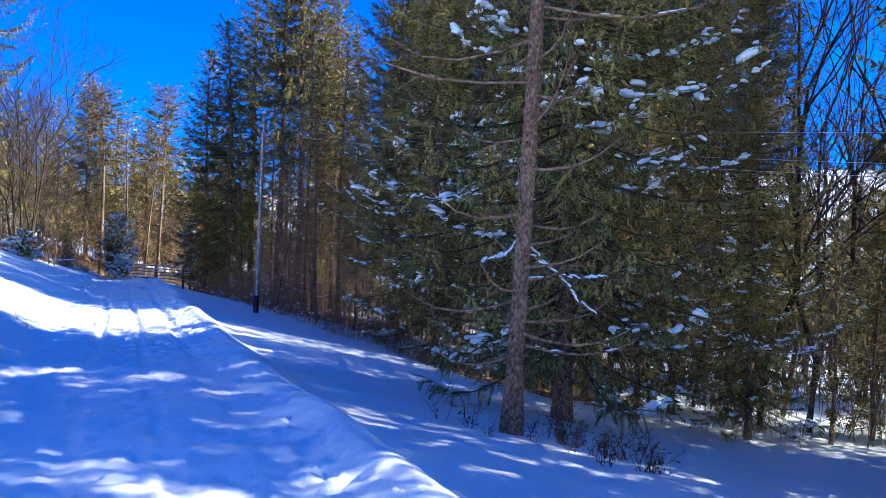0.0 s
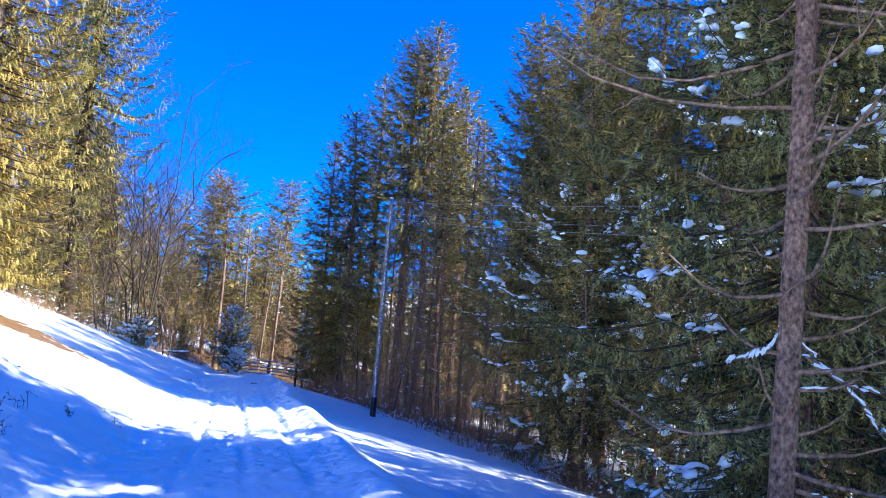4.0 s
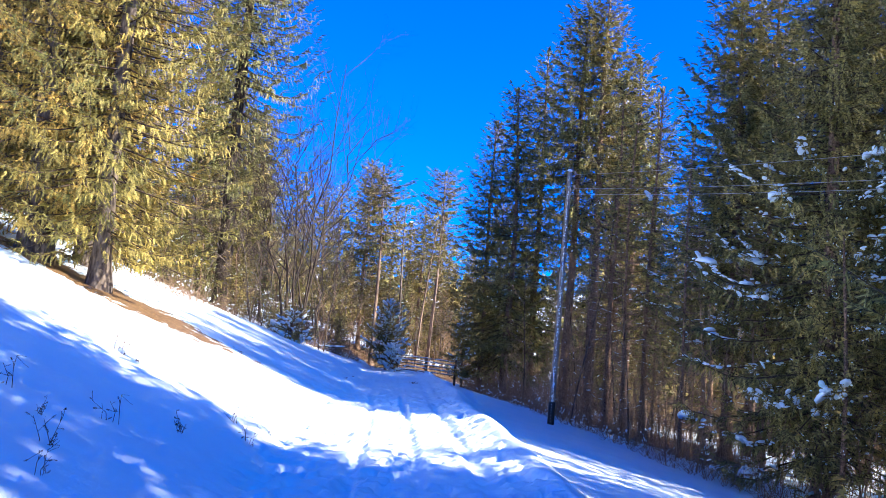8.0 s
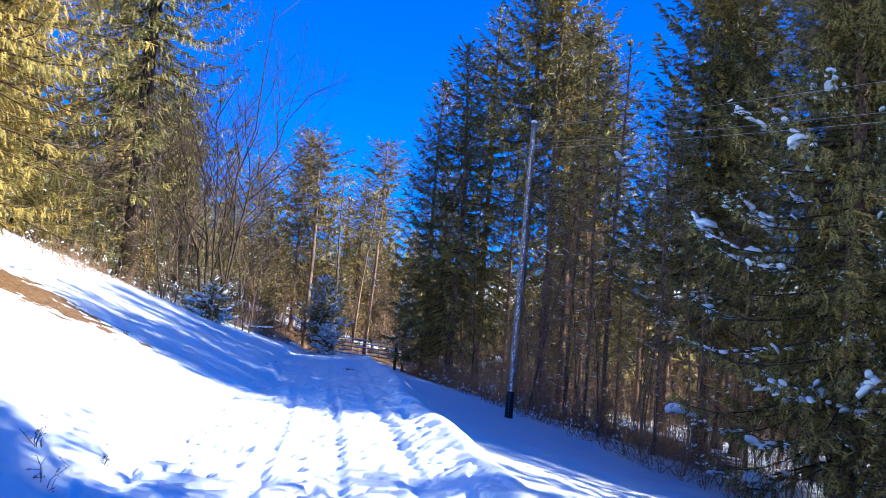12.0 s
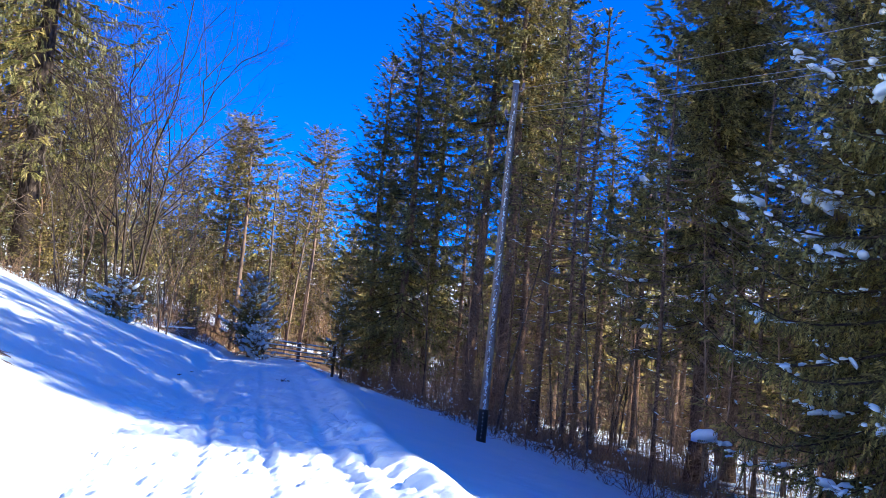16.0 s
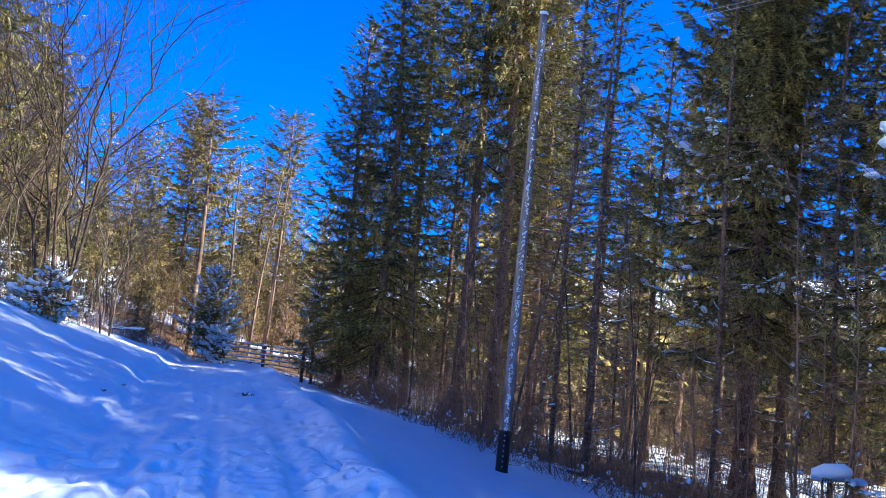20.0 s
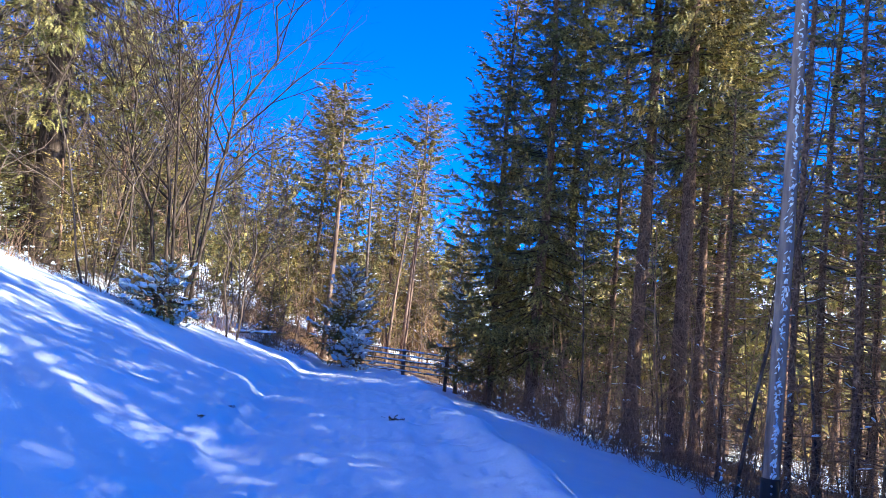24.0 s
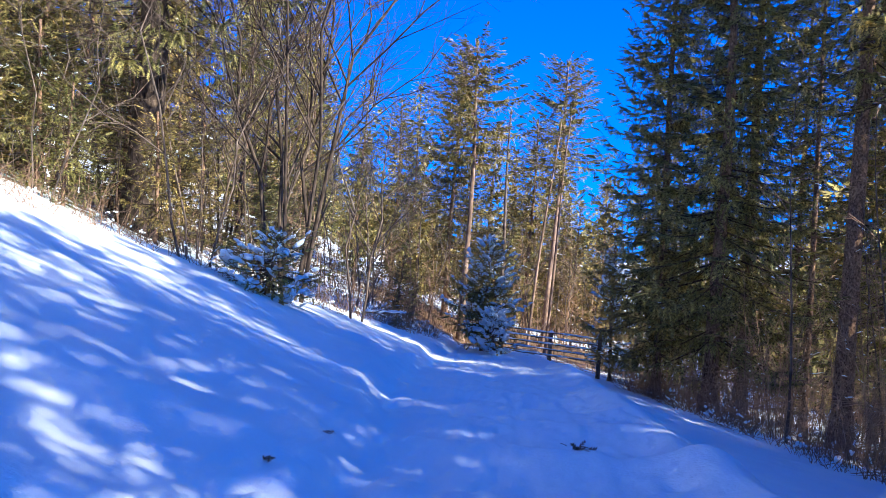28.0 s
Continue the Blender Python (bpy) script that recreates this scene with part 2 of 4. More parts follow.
def snow_lumps(soup, places, dirs, sizes, rng, form=LUMP, count=6):
    """Each heap is two or three overlapping lumps strung along its bough."""
    places, dirs, sizes = np.asarray(places, float), np.asarray(dirs, float), np.asarray(sizes, float)
    if not len(places):
        return
    dirs = dirs / (np.linalg.norm(dirs, axis=1, keepdims=True) + 1e-9)
    for k in range(count):
        off = rng.normal(0, 0.75, (len(places), 1)) * dirs * sizes[:, None]
        off += rng.normal(0, 0.34, places.shape) * [1, 1, 0.35] * sizes[:, None]
        sz = sizes[:, None] * rng.uniform(0.18, 0.5, (len(places), 1)) * np.array([1.1, 0.72, 0.55]) * rng.uniform(0.7, 1.3, (len(places), 3))
        soup.stamp(form[0], form[1], places + off, dirs + rng.normal(0, 0.45, dirs.shape), sz, rng, 0.3)


def snow_clump(place, along, size, rng):
    """One lumpy heap of snow lying along a bough."""
    v, t = LUMP
    a, b, c = rng.uniform(0, 6.28, 3)
    swell = 1 + 0.32 * np.sin(3.1 * v[:, 0] + a) * np.cos(2.7 * v[:, 1] + b) + 0.2 * np.sin(5.3 * v[:, 1] + 4.1 * v[:, 0] + c)
    v = v * swell[:, None] * rng.uniform(0.75, 1.3, 3) * [1.2, 0.8, 0.55] * size
    along = along / (np.linalg.norm(along) + 1e-9) + rng.normal(0, 0.3, 3)
    side = np.cross([0, 0, 1.0], along)
    side /= np.linalg.norm(side) + 1e-9
    along = along / np.linalg.norm(along)
    up = np.cross(along, side)
    return mesh_of("snow_clump", place + v[:, :1] * along + v[:, 1:2] * side + v[:, 2:] * up, t, SNOW, True)


def trunk_path(h, rng, bend=0.15, n=16):
    z = np.linspace(0, 1, n) ** 1.15 * h
    p1, p2 = rng.uniform(0, 6.28, 2)
    k = bend * (z / h)
    return np.stack([k * np.sin(z * 0.35 + p1) - k[0], k * np.sin(z * 0.3 + p2), z], 1)


def trunk_radii(path, r, h, flare=0.5, top=0.03):
    z = path[:, 2]
    return r * ((1 - z / h) ** 0.85 * (1 - top / r) + top / r) * (1 + flare * np.exp(-z / (r * 1.6)))


def trunk_at(path, z):
    return np.stack([np.interp(z, path[:, 2], path[:, k]) for k in range(3)], -1)


def spruce(h, r, crown_base, reach, seed, sprig=SPRIG_MID, step=0.26, size=0.5, whorl=0.42, per=5, droop=0.35, hang=0.5,
           needle=None, snow=0.0, snow_size=0.2, dead=0.0, dead_len=1.4, sparse_low=0.0, gap=0.0, lean=0.0, bark_mat=None, snow_low=None, split=False, taper=0.58, limb_mat=None, lift=0.22, drape=0.0, dead_mat=None, name="spruce"):
    """A spruce or fir: tapered trunk, whorls of boughs hung with sprays, dead stubs below, snow on the boughs."""
    rng = np.random.default_rng(seed)
    root = new(name)
    path = trunk_path(h, rng)
    path[:, 0] += lean * path[:, 2]
    wood = Soup()
    wood.tube(np.vstack([path[:1] - [0, 0, 0.5], path]), np.concatenate([[r * 1.6], trunk_radii(path, r, h)]), 12)
    part("trunk", wood.mesh("trunk", bark_mat or BARK, True), root)
    limbs, green, heap, cover = Soup(), Soup(), Soup(), Soup()
    hp, hd, hs = [], [], []
    bank = {False: [], True: []}
    coarse = sprig is SPRIG_COARSE
    z = crown_base
    while z < h - 0.25:
        u = (z - crown_base) / (h - crown_base)
        full = reach * (1 - u) ** taper * (0.55 + 0.45 * min(1, u * 6 + 0.25))
        turn0 = rng.uniform(0, 6.28)
        for k in range(per):
            if rng.random() < gap or (u < 0.25 and rng.random() < sparse_low):
                continue
            ang = turn0 + 6.283 * k / per + rng.normal(0, 0.3)
            length = max(0.25, full * rng.uniform(0.6, 1.15))
            out = np.array([math.cos(ang), math.sin(ang), 0])
            side = np.array([-out[1], out[0], 0])
            rise = 0.45 * u - droop * (1 - u) + rng.normal(0, 0.09)
            s = np.linspace(0, 1, 4 if coarse else 7)
            base = trunk_at(path, z + rng.uniform(-0.16, 0.16))
            sag = rise * s - droop * 0.5 * s * s * (1 - u) + (0.55 * droop + lift) * s ** 4
            pts = base + out * (s * length)[:, None] + np.array([0, 0, 1.0]) * (sag * length)[:, None] + side * (rng.normal(0, 0.12) * s * s * length)[:, None]
            limbs.tube(pts, np.linspace(0.007 + 0.006 * length, 0.003, len(s)), 3 if coarse else 4, False)
            lush = rng.uniform(0.6, 1.35)
            m = max(3, int(length / step))
            for hung in (False, True):
                c = max(2, int(m * lush * (0.62 if not hung else 0.5 * min(1.6, hang + 0.3))))
                q = rng.uniform(0.04, 1, c) ** 0.75
                pos = np.stack([np.interp(q, s, pts[:, k2]) for k2 in range(3)], 1)
                sgn = rng.uniform(-1, 1, c)
                if hung:
                    pos += side * (sgn * 0.2 * length * (1.05 - q))[:, None] + [0, 0, -0.02]
                    d = np.array([0, 0, -1.0]) + out * rng.uniform(0.05, 0.6, (c, 1)) + side * (sgn * 0.4)[:, None] + rng.normal(0, 0.24, (c, 3))
                    L = size * rng.uniform(0.45, 1.25, c) * (0.45 + 0.55 * min(1, length / 1.6)) * (1 - 0.45 * u) * (1.15 - 0.5 * q)
                else:
                    d = out * 0.8 + side * (np.sign(sgn) * rng.uniform(0.25, 1.0, c))[:, None] + np.array([0, 0, 1.0]) * (rng.uniform(-0.35, 0.1, (c, 1)) + lift * q[:, None])
                    L = size * rng.uniform(0.55, 1.1, c) * (0.5 + 0.5 * min(1, length / 1.5)) * (1.15 - 0.4 * q)
                bank[hung].append((pos, d, L, np.repeat((out if hung else np.array([0, 0, 1.0]))[None], c, 0)))
            bank[False].append((pts[-1:], (out + [0, 0, 0.25 + lift])[None], np.array([size * 0.75]), np.array([[0, 0, 1.0]])))
            if drape and 0.35 < length and z < 8.5 and rng.random() < drape:
                n = int(8 + 9 * length)
                q = rng.uniform(rng.uniform(0.3, 0.65), 1.0, n)
                pos = np.stack([np.interp(q, s, pts[:, k2]) for k2 in range(3)], 1) + side * (rng.normal(0, 0.13, n) * length * (1.25 - q))[:, None] + [0, 0, 0.01] + rng.normal(0, 0.012, (n, 3))
                fat = rng.gamma(1.8, 0.55, (n, 1)) * np.array([0.055, 0.038, 0.024])
                cover.stamp(*LUMP_SMALL, pos, np.repeat((pts[-1] - pts[2])[None], n, 0) + rng.normal(0, 0.25, (n, 3)) * length, fat, rng, 0.3)
            if snow and rng.random() < snow and (snow_low is None or z < snow_low * rng.uniform(0.6, 1.4)):
                c = rng.integers(2, 6)
                q = rng.uniform(*((0.35, 1.0) if h > 6 else (0.1, 0.95)), c)
                hp.append(np.stack([np.interp(q, s, pts[:, k2]) for k2 in range(3)], 1) + side * (rng.normal(0, 0.1, c) * length)[:, None] + [0, 0, 0.02])
                hd.append(np.repeat((pts[-1] - pts[2])[None], c, 0) + rng.normal(0, 0.12, (c, 3)) * length)
                hs.append(snow_size * (0.4 if h > 6 else 0.6) * rng.uniform(0.3, 1.25, c))
        z += whorl * rng.uniform(0.7, 1.3) * (1 - 0.45 * u)
    hung_form = SPRIG_HANG if sprig is SPRIG_FINE or sprig is SPRIG_BOUGH else SPRIG_HANG_MID
    for hung, form in ((False, sprig), (True, SPRIG_COARSE if sprig is SPRIG_COARSE else hung_form)):
        P, D, L, U = (np.concatenate(c) for c in zip(*bank[hung]))
        green.stamp(*form, P, D, L, rng, 0.5 if hung else 0.35, U)
    # leader shoot
    green.stamp(*sprig, np.repeat(path[-1:], 4, 0) - [0, 0, 0.3], rng.normal(0, 0.25, (4, 3)) + [0, 0, 1], np.full(4, size), rng)
    bare, lines, ld = Soup(), [], []
    if dead:
        for zz in np.arange(0.8, crown_base + 1.5, dead):
            ang = rng.uniform(0, 6.28)
            L = dead_len * rng.uniform(0.3, 1.0) * min(1, 0.4 + zz / crown_base)
            s = np.linspace(0, 1, 5)
            out = np.array([math.cos(ang), math.sin(ang), 0])
            b = trunk_at(path, zz)
            bow = rng.uniform(-0.4, 0.12)
            pts = b + out * (s * L)[:, None] + np.array([0, 0, 1.0]) * ((bow * s + (0.25 - bow * 0.4) * s ** 3) * L)[:, None]
            if split:
                stub = Soup()
                stub.tube(pts, np.linspace(0.026, 0.007, 5), 5, False)
                part("dead_limb", stub.mesh("dead_limb", TWIG, True), root, "bare grey-brown dead limb")
            else:
                bare.tube(pts, np.linspace(0.017, 0.004, 5), 4, False)
            if rng.random() < 0.12:
                for q in rng.uniform(0.15, 0.95, 6):
                    lines.append([np.interp(q, s, pts[:, c2]) for c2 in range(3)] + np.array([0, 0, 0.014]))
                    ld.append(pts[-1] - pts[0])
            for c in range(int(L * (1.6 if coarse else 2.5))):
                q = rng.uniform(0.3, 0.95)
                p0 = np.array([np.interp(q, s, pts[:, c2]) for c2 in range(3)])
                tw = out * 0.6 + rng.normal(0, 0.5, 3)
                bare.tube([p0, p0 + tw * 0.2, p0 + tw * 0.42 + [0, 0, -0.05]], [0.007, 0.005, 0.002], 3, False)
    tagged(part("branchwork", limbs.mesh("branchwork", limb_mat or LIMB, True), root), kind="stuff")
    if cover.n:
        tagged(part("snow_cover", cover.mesh("snow_cover", SNOW, True), root, "broken white snow along the boughs"), kind="stuff")
    if bare.n:
        tagged(part("dead_branchwork", bare.mesh("dead_branchwork", dead_mat or TWIG, True), root, "bare pale brown dead twigs"), kind="stuff")
    if lines:
        ridge = Soup()
        ridge.stamp(*LUMP_SMALL, np.array(lines), np.array(ld), rng.uniform(0.6, 1.3, (len(lines), 1)) * np.array([0.075, 0.017, 0.014]), rng, 0.1)
        tagged(part("snow_dusting", ridge.mesh("snow_dusting", SNOW, True), root, "thin lines of white snow"), kind="stuff")
    part("crown", green.mesh("crown", needle or NEEDLE), root)
    if hp:
        if split:
            hp, hd, hs = np.vstack(hp), np.vstack(hd), np.concatenate(hs)
            for k in range(len(hp)):
                for c in range(1 + (hs[k] > 0.1)):
                    axis = hd[k] / (np.linalg.norm(hd[k]) + 1e-9)
                    spot = hp[k] + axis * rng.normal(0, 0.8) * hs[k] + rng.normal(0, 0.3, 3) * [1, 1, 0.3] * hs[k]
                    part("snow_clump", snow_clump(spot, axis, hs[k] * rng.uniform(0.3, 0.8), rng), root, "white snow clump")
            return root
        snow_lumps(heap, np.vstack(hp), np.vstack(hd), np.concatenate(hs), rng, LUMP_SMALL, 2 if sprig is SPRIG_COARSE else 5)
        tagged(part("snow", heap.mesh("snow", SNOW, True), root, "clumps of white snow"), kind="stuff")
    return root


def grow(soup, rng, p, d, length, r, level, spread, tips, up=0.25, more=1.0):
    """One limb with its side limbs."""
    n = (7, 5, 4, 3, 3)[level]
    s = np.linspace(0, 1, n)
    d = d / np.linalg.norm(d)
    wob = rng.normal(0, 0.05 * length, (n, 3)) * s[:, None]
    pts = p + d * (s * length)[:, None] + wob + np.array([0, 0, 1.0]) * (up * s * s * length * 0.5)[:, None]
    soup.tube(pts, r * (1 - 0.72 * s), (8, 6, 4, 3, 3)[level], False)
    if level >= tips:
        return
    for k in range(int((9, 6, 6, 4)[level] * more)):
        q = rng.uniform(0.28, 1.0)
        b = np.array([np.interp(q, s, pts[:, c]) for c in range(3)])
        side = rng.normal(0, 1, 3)
        side -= d * (side @ d)
        side /= np.linalg.norm(side) + 1e-9
        e = d * rng.uniform(0.6, 1.0) + side * spread * rng.uniform(0.6, 1.2)
        grow(soup, rng, b, e, length * rng.uniform(0.32, 0.55) * (1.15 - 0.5 * q), r * (1 - 0.72 * q) * 0.68, level + 1, spread, tips, up, more)


def bare_tree(h, r, seed, stems=1, spread=0.6, tips=3, mat=None, fan=0.12, more=1.0, name="bare_tree"):
    """A leafless broad-leaved tree with one or several stems."""
    rng = np.random.default_rng(seed)
    root = new(name)
    for k in range(stems):
        w = Soup()
        a = 6.28 * k / max(stems, 1) + rng.uniform(0, 1)
        d = np.array([math.cos(a) * fan, math.sin(a) * fan, 1.0]) if stems > 1 else np.array([rng.normal(0, 0.04), rng.normal(0, 0.04), 1.0])
        base = np.array([math.cos(a), math.sin(a), 0]) * (0.3 * (stems > 1)) + [0, 0, -0.3]
        grow(w, rng, base, d, h * 0.92 * rng.uniform(0.8, 1.05), r * rng.uniform(0.7, 1.0), 0, spread, tips, 0.1, more)
        part("stem", w.mesh("stem", mat or BARK_DARK, True), root)
    return root


def sapling(h, seed, twigs=22, mat=None, r=0.02, snow=0.14, name="sapling"):
    """A thin leafless young tree with upswept twigs, some carrying snow."""
    rng = np.random.default_rng(seed)
    root = new(name)
    path = trunk_path(h, rng, 0.5, 9)
    stem, tw, heap = Soup(), Soup(), Soup()
    stem.tube(np.vstack([path[:1] - [0, 0, 0.3], path]), np.concatenate([[r], r * (1 - 0.85 * path[:, 2] / h)]), 6)
    hp, hd = [], []
    for k in range(twigs):
        z = rng.uniform(0.12, 0.98) * h
        a, L = rng.uniform(0, 6.28), (0.25 + 0.9 * (1 - z / h)) * rng.uniform(0.4, 1.1) * min(1.3, h / 4)
        out = np.array([math.cos(a), math.sin(a), rng.uniform(0.05, 0.7)])
        b = trunk_at(path, z)
        m = b + out * L * 0.5 + rng.normal(0, 0.04, 3)
        e = m + out * L * 0.5 + [0, 0, 0.08] + rng.normal(0, 0.06, 3)
        tw.tube([b, m, e], [0.011, 0.007, 0.003], 3, False)
        for c in range(3):
            q = rng.uniform(0.3, 0.95)
            p0 = b + (e - b) * q
            o2 = out * 0.6 + rng.normal(0, 0.5, 3)
            tw.tube([p0, p0 + o2 * L * 0.36], [0.005, 0.002], 3, False)
        if rng.random() < snow:
            hp.append(m + [0, 0, 0.015])
            hd.append(out)
    part("stem", stem.mesh("stem", mat or BARK_GREY, True), root)
    tagged(part("twig_spray", tw.mesh("twig_spray", mat or TWIG, True), root), kind="stuff")
    if hp:
        heap.stamp(*LUMP_SMALL, hp, hd, rng.uniform(0.5, 1.2, (len(hp), 1)) * np.array([0.07, 0.026, 0.024]), rng, 0.1)
        tagged(part("snow", heap.mesh("snow", SNOW, True), root, "thin lines of snow"), kind="stuff")
    return root


# ---- ground ----
ZY = [-4000, -60, -20, 0, 10, 20, 30, 35, 42, 50, 58, 70, 90, 140, 300, 4000]
ZZ = [2, 2, 0.8, 0, -0.43, -0.85, -1.15, -1.22, -1.5, -1.95, -2.4, -2.7, -2.9, -2.5, 6, 80]


def ease(a, b, x):
    t = np.clip((x - a) / (b - a), 0, 1)
    return t * t * (3 - 2 * t)


def lattice(i, j, seed):
    n = (i * 374761393 + j * 668265263 + seed * 974634777) & 0x7FFFFFFF
    n = ((n ^ (n >> 13)) * 1274126177) & 0x7FFFFFFF
    return ((n ^ (n >> 16)) & 0xFFFF) / 65535.0


def rough(x, y, size, seed):
    """Smooth noise from -1 to 1 with bumps of that size."""
    x, y = x / size, y / size
    i, j = np.floor(x).astype(np.int64), np.floor(y).astype(np.int64)
    u, v = x - i, y - j
    u, v = u * u * (3 - 2 * u), v * v * (3 - 2 * v)
    a = lattice(i, j, seed) * (1 - u) + lattice(i + 1, j, seed) * u
    b = lattice(i, j + 1, seed) * (1 - u) + lattice(i + 1, j + 1, seed) * u
    return (a * (1 - v) + b * v) * 2 - 1


def land(x, y):
    """The lie of the land without its small forms."""
    zc = np.interp(y, ZY, ZZ)
    left = 0.37 * np.maximum(0, -1.25 - np.maximum(x, -30)) + 0.12 * np.maximum(0, -30 - np.maximum(x, -200))
    right = -0.25 * ease(1.8, 2.7, x) - 0.18 * np.maximum(0, np.minimum(x, 10) - 2) - 0.09 * np.maximum(0, np.minimum(x, 60) - 10) + 0.17 * np.maximum(0, np.minimum(x, 260) - 62)
    return zc + left + right


def relief(x, y):
    near = np.exp(-np.maximum(0, np.abs(y - 22) - 40) / 15) * np.exp(-np.maximum(0, np.abs(x) - 12) / 10)
    h = near * (0.05 * rough(x, y, 2.6, 1) + 0.022 * rough(x, y * 0.7, 0.9, 2) + 0.014 * rough(x, y, 0.3, 3) + 0.005 * rough(x, y, 0.13, 4))
    road = ease(-1.5, -0.9, x) * (1 - ease(1.5, 2.0, x))
    churn = 0.3 + 0.7 * ease(12, 15, y) * (1 - ease(27, 31, y)) + 0.5 * (1 - ease(4.5, 6.5, y))
    wob = 0.04 * rough(y * 0 + 1.5, y, 4.0, 7)
    ruts = 0
    for c, w, d in ((-0.38, 0.085, 0.075), (0.34, 0.075, 0.065), (1.08, 0.11, 0.075)):
        k = (x - c - wob) / w
        tread = 0.55 + 0.45 * ease(-0.3, 0.4, rough(x, y, 0.19, 15)) + 0.2 * np.sign(np.sin(y * 21 + 2.5 * (x - c) / w)) * (0.5 + 0.5 * rough(x * 0 + c, y, 1.3, 13))
        ruts = ruts + d * np.exp(-k * k * k * k) * tread + 0.03 * np.exp(-((np.abs(k) - 1.7) / 0.5) ** 2) * rough(x, y, 0.1, 14)
    lane = np.exp(-((x + 1.1) / 0.6) ** 2) + np.exp(-((x - 0.0) / 0.25) ** 2) + np.exp(-((x - 1.45) / 0.3) ** 2) + 0.5 * np.exp(-((x - 0.7) / 0.25) ** 2)
    prints = ease(0.15, 0.4, rough(x, y * 0.75, 0.15, 5)) * 0.1 + ease(0.1, 0.5, rough(x, y, 0.1, 6)) * 0.045
    h = h - ease(-2.0, -1.2, x) * (1 - ease(1.6, 2.1, x)) * np.clip(churn, 0, 1) * (ruts + prints * np.clip(lane, 0.15, 1)) * (1 - ease(52, 60, y))
    # shoulder of ploughed snow along the road's right edge, cut bank along its left
    edge = 1.75 + 0.15 * rough(x * 0, y, 4.0, 21)
    h = h + 0.11 * np.exp(-((x - edge) / 0.3) ** 2) * (1 - ease(48, 56, y)) * (1 + 0.6 * rough(x, y, 0.8, 22))
    bank = -1.35 + 0.4 * rough(x * 0, y, 5.0, 23)
    h = h + 0.16 * (1 - ease(-0.22, 0.12, x - bank)) * ease(26, 32, y) * np.exp(-np.maximum(0, -x - 1.4) / 2.0)
    steps = np.abs(rough(x * 0.6 + y * 0.3, y, 1.7, 31))
    h = h + near * ease(26, 32, y) * 0.16 * (0.35 - steps) * ease(-4.5, -1, x) * (1 - ease(1.5, 3, x))
    return h


def ground_z(x, y):
    x, y = np.asarray(x, float), np.asarray(y, float)
    return land(x, y) + relief(x, y)


def spaced(stops):
    out = [stops[0][0]]
    for (a, step), (b, _) in zip(stops, stops[1:]):
        n = max(1, int(round((b - a) / step)))
        out += list(np.linspace(a, b, n + 1)[1:])
    return np.array(out)


gx = spaced([(-4000, 900), (-400, 60), (-100, 10), (-30, 1.5), (-12, 0.4), (-6, 0.16), (-2.0, 0.036), (2.2, 0.14), (7, 0.4), (14, 1.5), (40, 10), (100, 60), (400, 900), (4000, 1)])
gy = spaced([(-4000, 900), (-400, 60), (-60, 6), (-8, 0.5), (3, 0.1), (12, 0.042), (29, 0.11), (56, 0.5), (75, 4), (130, 40), (400, 900), (4000, 1)])
GX, GY = np.meshgrid(gx, gy)
GV = np.stack([GX, GY, ground_z(GX, GY)], -1).reshape(-1, 3)
gi, gj = np.meshgrid(np.arange(len(gy) - 1), np.arange(len(gx) - 1), indexing="ij")
g0 = gi * len(gx) + gj
GT = np.concatenate([np.stack([g0, g0 + 1, g0 + len(gx) + 1], -1).reshape(-1, 3), np.stack([g0, g0 + len(gx) + 1, g0 + len(gx)], -1).reshape(-1, 3)])


